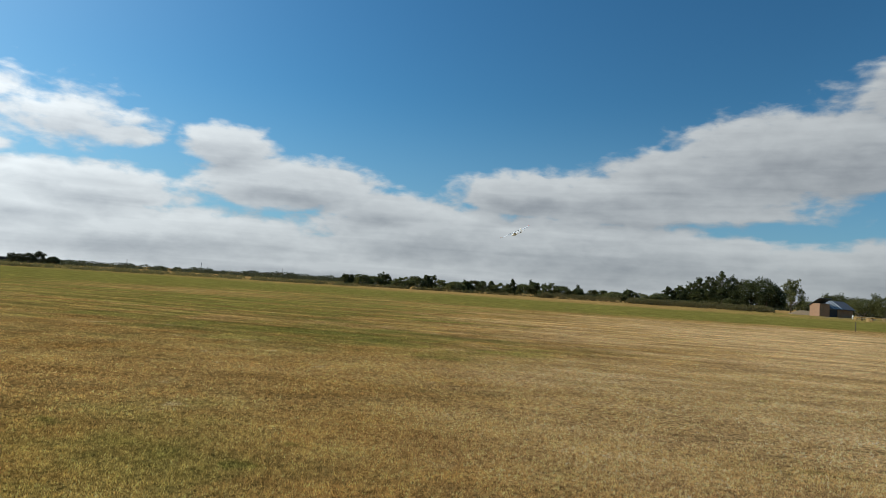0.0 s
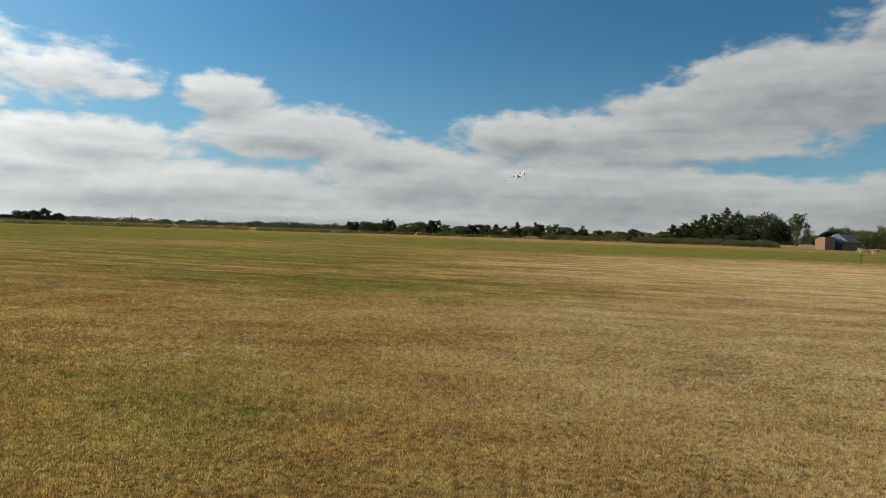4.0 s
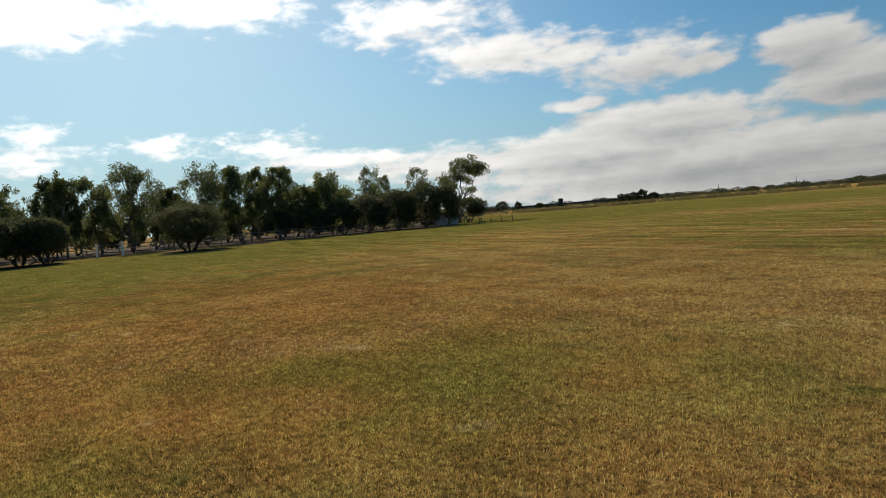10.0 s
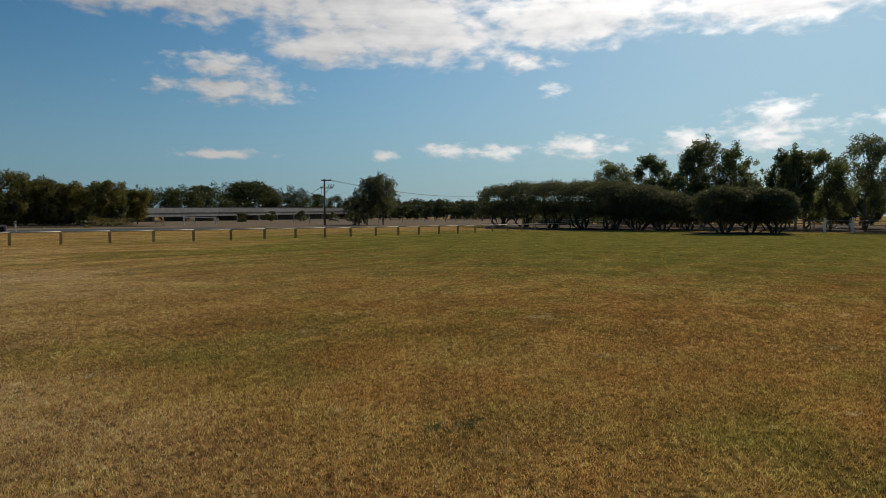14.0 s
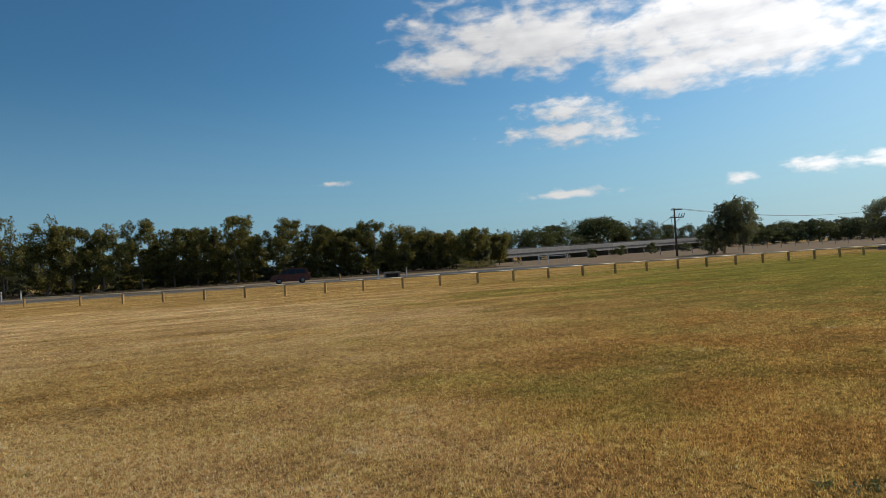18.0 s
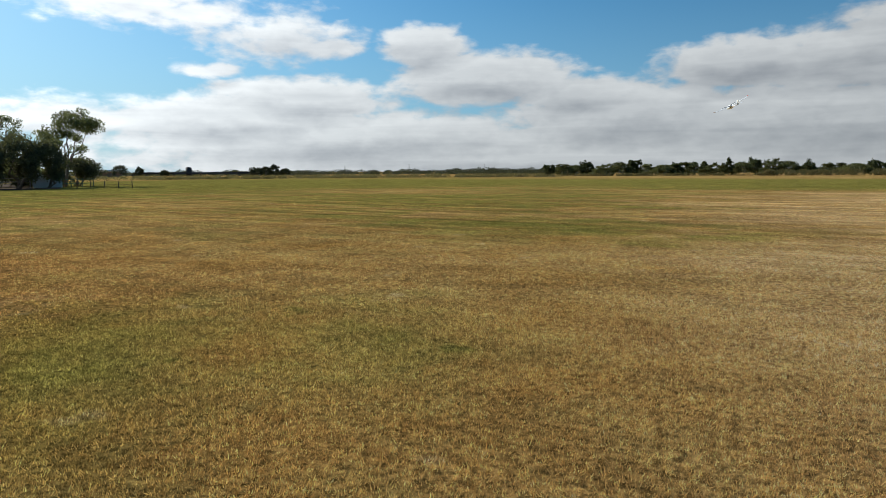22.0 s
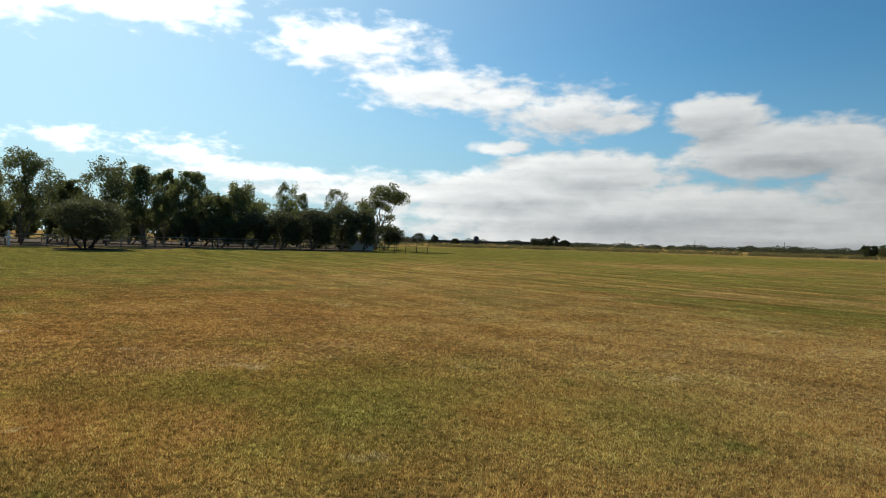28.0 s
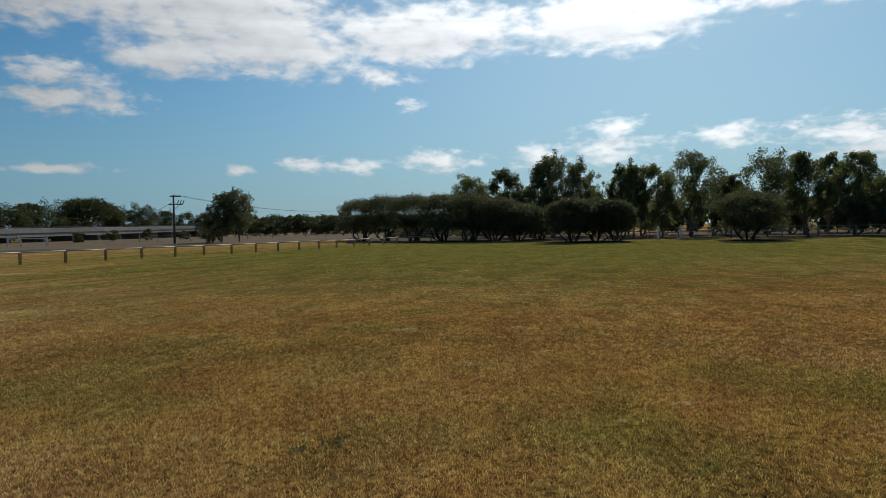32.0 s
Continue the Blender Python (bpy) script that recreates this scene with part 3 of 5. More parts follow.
        for i in range(26):
            a, f = i * 2.4, (i + 0.5) / 26
            reach = r * 0.82 * math.sqrt(f)
            z = h * (0.12 + 0.72 * math.sqrt(max(0.0, 1 - 0.8 * f)) * rng.uniform(0.88, 1.0))
            clumps.append((math.cos(a) * reach, math.sin(a) * reach, z, r * rng.uniform(0.24, 0.34), h * rng.uniform(0.11, 0.16)))
        for i in range(18):
            a = i * 2.1
            clumps.append((math.cos(a) * r * 0.72, math.sin(a) * r * 0.62, h * rng.uniform(0.22, 0.5), r * 0.3, h * 0.14))
    elif habit == "round":
        # a leaning stem under a tall crown of round lobes, open and ragged towards the foot
        stems.append((bent((0, 0, -0.1), (rng.normal() * 0.1 * r, rng.normal() * 0.1 * r, h * 0.8), rng, 0.02 * h, 4), 0.017 * h, 0.006 * h))
        for i in range(15):
            f = (i + 0.5) / 15
            a = i * 2.4 + rng.uniform(0, 0.9)
            wide = math.sin(math.pi * (0.12 + 0.74 * f)) ** 0.6
            reach = r * wide * rng.uniform(0.25, 0.72)
            size = r * rng.uniform(0.26, 0.40) * (0.75 + 0.35 * f)
            clumps.append((math.cos(a) * reach, math.sin(a) * reach, h * (0.16 + 0.72 * f), size, size * rng.uniform(0.85, 1.2)))
        clumps.append((rng.normal() * 0.15 * r, rng.normal() * 0.15 * r, h * 0.88, r * 0.42, h * 0.11))
    elif habit == "cone":
        stems.append((bent((0, 0, -0.1), (0, 0, h * 0.9), rng, 0.01 * h, 4), 0.02 * h, 0.004 * h))
        for i in range(18):
            f = (i + 0.5) / 18
            a, reach = i * 2.4, r * 0.75 * (1 - f) ** 0.65 * rng.uniform(0.5, 1.0)
            clumps.append((math.cos(a) * reach, math.sin(a) * reach, h * (0.10 + 0.84 * f), r * (0.5 - 0.32 * f), h * 0.10))
    else:
        for i in range(3):
            a = i * 2.1
            stems.append((bent((0, 0, -0.1), (math.cos(a) * r * 0.4, math.sin(a) * r * 0.4, h * 0.6), rng, 0.03 * h, 3), 0.016 * h, 0.006 * h))
        for i in range(26):
            a, f = i * 2.4, (i + 0.5) / 26
            z = 0.10 + 0.78 * rng.uniform(0, 1)
            wide = math.sqrt(max(0.05, 1 - ((z - 0.42) / 0.52) ** 2))
            reach = r * 0.80 * math.sqrt(f) * wide
            clumps.append((math.cos(a) * reach, math.sin(a) * reach, h * z, r * rng.uniform(0.20, 0.34), h * rng.uniform(0.08, 0.15)))
    if lean[0] or lean[1]:
        clumps = [(x + lean[0] * z / h, y + lean[1] * z / h, z, a, b) for x, y, z, a, b in clumps]
        for pts, _, _ in stems + boughs:
            for p in pts:
                p += Vector((lean[0], lean[1], 0)) * (p.z / h)
    verts, faces = [], []
    for pts, r0, r1 in stems:
        radii = [r0 + (r1 - r0) * i / (len(pts) - 1) for i in range(len(pts))]
        v, f = tube_data(pts, radii, 7)
        faces += [tuple(i + len(verts) for i in q) for q in f]
        verts += v
    part("trunk", mesh_from("trunk", verts, faces, bark, True), None, root)
    for pts, r0, r1 in boughs if limbs else []:
        radii = [r0 + (r1 - r0) * i / (len(pts) - 1) for i in range(len(pts))]
        part("limb", tube("limb", pts, radii, bark, 5), None, root)
    close = habit in ("tea", "dome")
    pts = clump_points(clumps, leaves, rng, 0.4, not close, 0.05 if close else 0.09)
    v, f = leaf_data(pts, leaf, leaf * 0.48, rng, 0.5 if habit in ("gum", "umbrella") else 0.0)
    part("crown", mesh_from("crown", v, f, mat or M_GUM), None, root)
    return root


# ---- ground, road, verge ----
rings = [0.0] + [1.5 * 1.22 ** i for i in range(40)]
rings = [q for q in rings if q < 3800] + [4200.0]
spokes = 144
gv, gf = [(0.0, 0.0, 0.0)], []
for q in rings[1:]:
    for k in range(spokes):
        a = 2 * math.pi * k / spokes
        x, y = math.cos(a) * q, math.sin(a) * q
        gv.append((x, y, 0.003 * noise.noise((x * 0.12, y * 0.12, 3.0)) if q < 60 else 0.0))
for k in range(spokes):
    gf.append((0, 1 + k, 1 + (k + 1) % spokes))
for i in range(len(rings) - 2):
    for k in range(spokes):
        a, b = 1 + i * spokes + k, 1 + i * spokes + (k + 1) % spokes
        gf.append((a, a + spokes, b + spokes, b))
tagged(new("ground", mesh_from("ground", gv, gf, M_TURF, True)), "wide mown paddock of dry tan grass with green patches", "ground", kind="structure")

# a road runs beyond the post-and-rail fence, along this heading
ALONG = Vector((-0.946, 0.324, 0.0))
OUT = Vector((-0.324, -0.946, 0.0))


def strip(name, o0, o1, s0, s1, z, mat, label, category, wave=0.0):
    n = 40
    verts, faces = [], []
    for i in range(n + 1):
        s = s0 + (s1 - s0) * i / n
        for j, o in enumerate((o0, o1)):
            oo = o + wave * noise.noise((s * 0.08, j * 7.0, 1.0))
            verts.append(ALONG * s + OUT * oo + Vector((0, 0, z)))
    for i in range(n):
        faces.append((2 * i, 2 * i + 1, 2 * i + 3, 2 * i + 2))
    return tagged(new(name, mesh_from(name, verts, faces, mat)), label, category, kind="structure")


strip("leaf_litter", 86, 150, -200, 46, 0.008, M_LITTER, "dark leaf litter under the roadside trees", "leaf litter", 2.0)
strip("verge", 66, 215, 38, 420, 0.006, M_BROWN, "bare brown dirt and dead grass beyond the road", "verge", 6.0)
strip("verge", 67, 90, -260, 46, 0.012, M_GRAVEL, "dusty brown gravel and dry grass verge beside the road", "verge", 1.5)
strip("road", 70.5, 80.5, -260, 46, 0.022, M_ASPHALT, "worn grey asphalt road along the verge", "road", 0.2)

earth = []
for i in range(31):
    for k, d in enumerate((78.5, 132)):
        earth.append(polar(52.5 + 1.85 * i, d + (2.0 + 0.20 * max(0, i - 20)) * noise.noise((i * 0.7, k * 5.0, 2.0)) + (0.35 * max(0, 8 - i) if k == 0 else 0), 0.010))
tagged(new("bare_earth", mesh_from("bare_earth", earth, [(2 * i, 2 * i + 1, 2 * i + 3, 2 * i + 2) for i in range(30)], M_EARTH)), "bare brown earth and litter under the tree row", "earth", kind="structure")

# ---- the tree row to the west: gums behind, dark tea trees on mulch in front ----
ROW = "gums in the western row"
GUMS = [(97.3, 93, 4.55, 6.2), (93.6, 91, 5.3, 4.6), (91.8, 90, 5.4, 5.0), (90.1, 90, 6.3, 5.6), (88.0, 91, 5.45, 5.4), (84.8, 92, 5.1, 4.8),
        (83.5, 90, 5.25, 4.2), (81.2, 91, 4.9, 5.2), (79.0, 89, 5.95, 6.0), (76.4, 95, 4.0, 4.2), (73.4, 86, 5.2, 7.2), (70.8, 90, 5.6, 4.8),
        (69.3, 93, 5.35, 4.0), (67.6, 88, 5.3, 4.8), (65.2, 87, 3.3, 4.8), (63.2, 88, 4.15, 5.6)]
for i, (a, d, e, wd) in enumerate(GUMS):
    tree(polar(a, d), rise(e, d), wd * 1.4, "gum", 100 + i, "tall grey-green gum tree with drooping ragged crown", "tree", ROW, 6800, 0.22, M_GUM, M_PALE_BARK if i % 3 == 0 else M_BARK)
for i, (a, d, e, wd) in enumerate([(60.2, 91, 4.85, 4.6), (58.6, 92, 3.95, 3.8), (55.0, 91, 4.5, 4.6)]):
    tree(polar(a, d), rise(e, d), wd, "gum", 140 + i, "thin-crowned gum tree with sparse upper branches", "tree", ROW, 1700, 0.20, M_GUM, M_PALE_BARK)
tree(polar(52.2, 94), rise(4.75, 94), 8.0, "umbrella", 150, "spreading gum with a flat open crown at the row's end", "tree", "", 4600, 0.22, M_GUM, M_BARK, True, (0.8, 0.95))
for i in range(17):
    a, d = 57.5 + 2.4 * i, 103 + 5 * ((i * 7) % 3)
    tree(polar(a, d), rise(2.3 + 1.2 * ((i * 5) % 7) / 7, d), 6.0, "gum", 160 + i, "slender gum tree standing behind the row", "tree", "gums behind the row", 1800, 0.32, M_GUM, M_BARK, False)
for i, (a, d, e, wd) in enumerate([(65.0, 86, 1.6, 5.5), (62.3, 85, 1.9, 5.5), (60.2, 85, 2.2, 6.0), (57.6, 85, 2.55, 6.4), (55.2, 86, 3.0, 6.4), (53.4, 87, 2.6, 5.0), (67.6, 88, 1.5, 4.6)]):
    tree(polar(a, d), rise(e, d), wd, "dome", 190 + i, "dense dark evergreen bush tree beneath the gums", "tree", "dark bush trees", 4200, 0.24, M_TEA, M_BARK, False)
for i in range(24):
    a, d = 55.2 + 1.85 * i, 97 + 4 * ((i * 7) % 3)
    tree(polar(a, d), rise(1.0 + 1.5 * ((i * 5) % 7) / 7, d), 6.4, "dome", 600 + i, "dense dark bush filling the gap under the gums", "shrub", "bushes under the gums", 1300, 0.36, M_TEA if i % 3 else M_GUM, M_BARK, False)
tree(polar(51.3, 98), 3.9, 6.2, "dome", 199, "dark rounded shrub beside the green rack", "shrub", "", 4200, 0.24, M_TEA)
TEAS = [(74.7, 67, 2.35, 7.0), (88.6, 66, 2.3, 5.6), (86.6, 68, 2.2, 5.2), (84.9, 67.5, 2.0, 4.2), (93.2, 76, 2.0, 7.0), (95.2, 77, 2.55, 7.4), (97.4, 79, 2.85, 7.8),
        (99.7, 83, 2.95, 7.6), (102.2, 88, 2.9, 8.4), (104.6, 94, 2.85, 8.6), (106.7, 99, 2.6, 8.0), (91.2, 80, 1.8, 5.0)]
for i, (a, d, e, wd) in enumerate(TEAS):
    tree(polar(a, d), rise(e, d), wd, "tea", 210 + i, "dark spreading tea tree on crooked low trunks", "tree", "tea trees before the row", 8200, 0.19, M_TEA, M_DARKBARK)


def mulch_bed(a0, a1, d, depth, seed):
    rng = np.random.default_rng(seed)
    c, n = polar((a0 + a1) / 2, d), 28
    side = (polar(a0, d) - polar(a1, d)) / 2
    out = c.normalized() * depth / 2
    verts, faces = [(0, 0, 0.09)], []
    for k, (f, z) in enumerate(((0.8, 0.085), (1.0, 0.004))):
        for i in range(n):
            t = 2 * math.pi * i / n
            q = f * (1 + 0.06 * rng.normal())
            p = side * math.cos(t) * q + out * math.sin(t) * q
            verts.append((p.x, p.y, z))
    for i in range(n):
        j = (i + 1) % n
        faces += [(0, 1 + i, 1 + j), (1 + i, 1 + n + i, 1 + n + j, 1 + j)]
    ob = tagged(new("mulch_bed", mesh_from("mulch_bed", verts, faces, M_MULCH, True)), "low bed of dark bark mulch under the tea trees", "mulch bed", "mulch beds")
    ob.location = c


for i, (a0, a1, d, depth) in enumerate([(77.2, 71.6, 66, 5.5), (91.6, 83.6, 67, 7.5), (108.0, 92.0, 80, 9.0), (71.0, 68.4, 74, 3.0), (63.0, 53.6, 81, 4.0)]):
    mulch_bed(a0, a1, d, depth, 30 + i)

# ---- fences ----
POST_AZ = [174.1, 170.5, 167.6, 164.7, 161.6, 158.4, 155.15, 151.8, 148.55, 145.15, 141.9, 138.6, 135.5, 132.5, 129.6, 126.9, 124.35, 121.9, 119.7,
           117.55, 115.6, 113.8, 112.05, 110.4, 108.9, 107.4, 106.1, 104.87, 103.7, 102.67, 101.7, 100.75, 99.8]
BENDS = [(-4.6, -62.0), (-7.2, -53.6), (-10.4, -47.2), (-16.0, -40.6), (-22.8, -34.5), (-30.8, -30.9), (-45.0, -24.9), (-58.6, -20.2), (-88.0, -14.6)]


def on_fence(azimuth):
    ray = polar(azimuth, 1.0)
    for (x0, y0), (x1, y1) in zip(BENDS, BENDS[1:]):
        a, b = Vector((x0, y0, 0)), Vector((x1, y1, 0))
        u, wv = ray.x * a.y - ray.y * a.x, ray.x * b.y - ray.y * b.x
        if u * wv <= 0:
            return a.lerp(b, u / (u - wv))
    return Vector((*BENDS[0], 0)) if azimuth > 150 else Vector((*BENDS[-1], 0))


fence = thing("post_and_rail_fence", (0, 0, 0), "timber post fence with a pale top rail along the paddock", "fence")
feet = [on_fence(a) for a in POST_AZ]
post_mesh = bpy.data.meshes.new("post")
bm = box((0.135, 0.135, 0.92), (0, 0, 0.23), 0.012)
bm.to_mesh(post_mesh)
bm.free()
post_mesh.materials.append(M_POST)
for i, p in enumerate(feet):
    q = part("post", post_mesh, None, fence)
    d = feet[min(i + 1, len(feet) - 1)] - feet[max(i - 1, 0)]
    q.matrix_basis = Matrix.Translation(p) @ Matrix.Rotation(math.atan2(d.y, d.x), 4, "Z") @ Matrix.Rotation(0.03 * math.sin(i * 2.7), 4, "X")
for a, b in zip(feet, feet[1:]):
    m, d = (a + b) / 2, b - a
    side = Vector((-d.y, d.x, 0)).normalized() * -0.02
    part("rail", tube("rail", [a + side + Vector((0, 0, 0.70)), m + side + Vector((0, 0, 0.695)), b + side + Vector((0, 0, 0.70))], 0.042, M_RAIL, 6), None, fence)
    part("wire", tube("wire", [a + Vector((0, 0, 0.30)), m + Vector((0, 0, 0.28)), b + Vector((0, 0, 0.30))], 0.006, M_PIPE, 4), None, fence)


def light_fence(stations, height, rails, label, post_r, rail_r, mat, name="wire_fence"):
    f = thing(name, (0, 0, 0), label, "fence")
    for p in stations:
        part("post", tube("post", [p + Vector((0, 0, -0.1)), p + Vector((0, 0, height))], post_r, mat, 6), None, f)
    for a, b in zip(stations, stations[1:]):
        for k in range(rails):
            z = Vector((0, 0, height * (0.96 - 0.72 * k / max(1, rails))))
            part("rail" if rail_r > 0.015 else "wire", tube("rail", [a + z, b + z], rail_r, mat, 5), None, f)
    return f


def stations(p, q, n):
    return [p.lerp(q, i / (n - 1)) for i in range(n)]


light_fence(stations(polar(82.5, 79), polar(54.4, 90), 13), 1.2, 2, "dark steel pipe fence under the gums", 0.06, 0.045, M_PIPE, "pipe_fence")
light_fence(stations(polar(103, 118), polar(58, 112), 22), 1.0, 2, "far pipe fence behind the tree row", 0.06, 0.05, M_PIPE, "pipe_fence")
light_fence(stations(polar(51.4, 81), polar(47.6, 79), 5), 0.85, 3, "low wire fence on thin dark posts at the field's edge", 0.045, 0.012, M_POLE)
light_fence(stations(polar(124.5, 132), polar(107.5, 178), 18), 1.3, 3, "tall wire fence along the gravel verge", 0.05, 0.012, M_PIPE)
light_fence(stations(polar(-39.4, 70), polar(-44.5, 76), 5), 1.2, 3, "wire fence of thin posts beside rank grass", 0.04, 0.012, M_PIPE)

# ---- small things by the row: box shed, rack, white posts ----
shed = thing("storage_box", polar(53.3, 91), "low blue-grey sheet-metal storage shed before the bushes", "shed", turn=radians(53))
part("body", box((3.0, 1.8, 1.56), (0, 0, 0.78), 0.02), M_SHED, shed)
part("roof", box((3.2, 2.0, 0.09), (0, 0, 1.606), 0.02, Matrix.Rotation(radians(2), 4, "Y")), M_ZINC, shed)
for k in range(9):
    part("rib", box((0.05, 0.03, 1.5), (-1.36 + 0.34 * k, -0.915, 0.76)), M_SHED, shed)
part("door", box((0.9, 0.04, 1.4), (0.85, -0.952, 0.72), 0.008), M_SHED, shed)
rack = thing("pipe_rack", polar(51.4, 92), "low green steel stock rack beside the storage box", "rack", turn=radians(51))
for x in (-1.8, -0.6, 0.6, 1.8):
    part("upright", box((0.08, 0.08, 1.02), (x, 0, 0.51), 0.008), M_GREENPAINT, rack)
for z in (0.45, 0.95):
    part("rail", box((3.8, 0.06, 0.09), (0, -0.073, z), 0.008), M_GREENPAINT, rack)


def white_post(a, d, h, arm, label):
    p = thing("marker_post", polar(a, d), label, "post", "white posts", turn=radians(a))
    part("shaft", box((0.20, 0.20, h), (0, 0, h / 2), 0.015), M_WHITE, p)
    part("cap", box((0.25, 0.25, 0.06), (0, 0, h + 0.031), 0.012), M_WHITE, p)
    if arm:
        part("sign_board", box((0.55, 0.05, 0.16), (0, -0.126, h * 0.6), 0.01), M_WHITE, p)


gateway = thing("timber_gateway", polar(85.9, 76), "small pale timber gateway of two posts and a bar", "gateway", turn=radians(86))
for x in (-0.75, 0.75):
    part("post", box((0.12, 0.12, 1.7), (x, 0, 0.85), 0.01), M_POST, gateway)
part("bar", box((1.9, 0.1, 0.14), (0, -0.112, 1.62), 0.01), M_POST, gateway)
white_post(81.55, 74, 1.4, False, "square white post at the gateway")
white_post(79.75, 74, 1.45, True, "square white post with a small cross board")
links = [polar(81.5, 74, 1.1).lerp(polar(79.85, 74, 1.1), i / 12) - Vector((0, 0, 0.62 * (1 - (2 * i / 12 - 1) ** 2))) for i in range(13)]
tagged(new("chain", tube("chain", links, 0.03, M_PIPE, 5)), "sagging steel chain hung between the white posts", "chain")

# ---- beyond the fence: road trees, parked car, culvert, guide posts ----
ROAD_TREES = [(180.5, 100, 4.2, 6), (178.0, 101, 3.7, 6), (172.7, 104, 3.9, 6), (171.0, 105, 3.9, 5), (168.9, 105, 3.55, 5.5), (166.1, 106, 4.1, 5), (163.8, 106, 3.5, 5.5),
              (162.0, 107, 3.55, 5), (158.9, 107, 4.35, 5.4), (157.6, 110, 2.9, 4.5), (155.0, 108, 3.9, 5.6), (152.4, 110, 3.3, 5.2), (150.7, 112, 2.8, 4.5),
              (149.1, 112, 3.05, 4.6), (147.4, 113, 3.35, 5.4), (144.7, 114, 3.1, 5.4), (143.0, 116, 2.65, 5), (141.0, 118, 2.3, 5), (138.6, 120, 2.55, 5), (136.6, 126, 1.95, 4.2)]
for i, (a, d, e, wd) in enumerate(ROAD_TREES):
    tree(polar(a, d), rise(e * (1.14 if a > 146 else 1.05), d), wd * 1.55, "round", 300 + i, "olive-green wattle or young gum beside the road", "tree", "roadside trees", 3800, 0.27, M_WATTLE, M_BARK, False)
for i, (a, d, e, wd) in enumerate([(175.3, 103, 5.3, 5.5), (160.1, 110, 4.15, 4.2)]):
    tree(polar(a, d), rise(e, d), wd * 1.2, "gum", 340 + i, "thin tall gum above the roadside scrub", "tree", "roadside trees", 2400, 0.26, M_WATTLE, M_BARK)
for i in range(20):
    a = 181 - 2.3 * i
    d = 117 + (i * 5 % 4) + max(0, (150 - a) * 0.8)
    tree(polar(a, d), rise(2.2 + 1.2 * ((i * 3) % 5) / 5 - max(0, 150 - a) * 0.06, d), 9.0, "round", 700 + i, "olive tree deeper in the roadside wood", "tree", "roadside wood", 1900, 0.36, M_WATTLE, M_BARK, False)
for i in range(22):
    a = 181 - 2.05 * i
    d = 109 + (i * 5 % 4) + max(0, (150 - a) * 0.8)
    tree(polar(a, d), rise(0.1 + 1.1 * ((i * 3) % 5) / 5, d + 4), 6.0, "shrub", 350 + i, "dense roadside shrub with dark shaded foot", "shrub", "roadside shrubs", 1700, 0.30, M_WATTLE if i % 3 else M_TEA, M_BARK, False)
tree(polar(138.6, 112), 1.1, 5.0, "shrub", 380, "low rank scrub at the end of the roadside trees", "shrub", "", 1300, 0.25, M_REED)


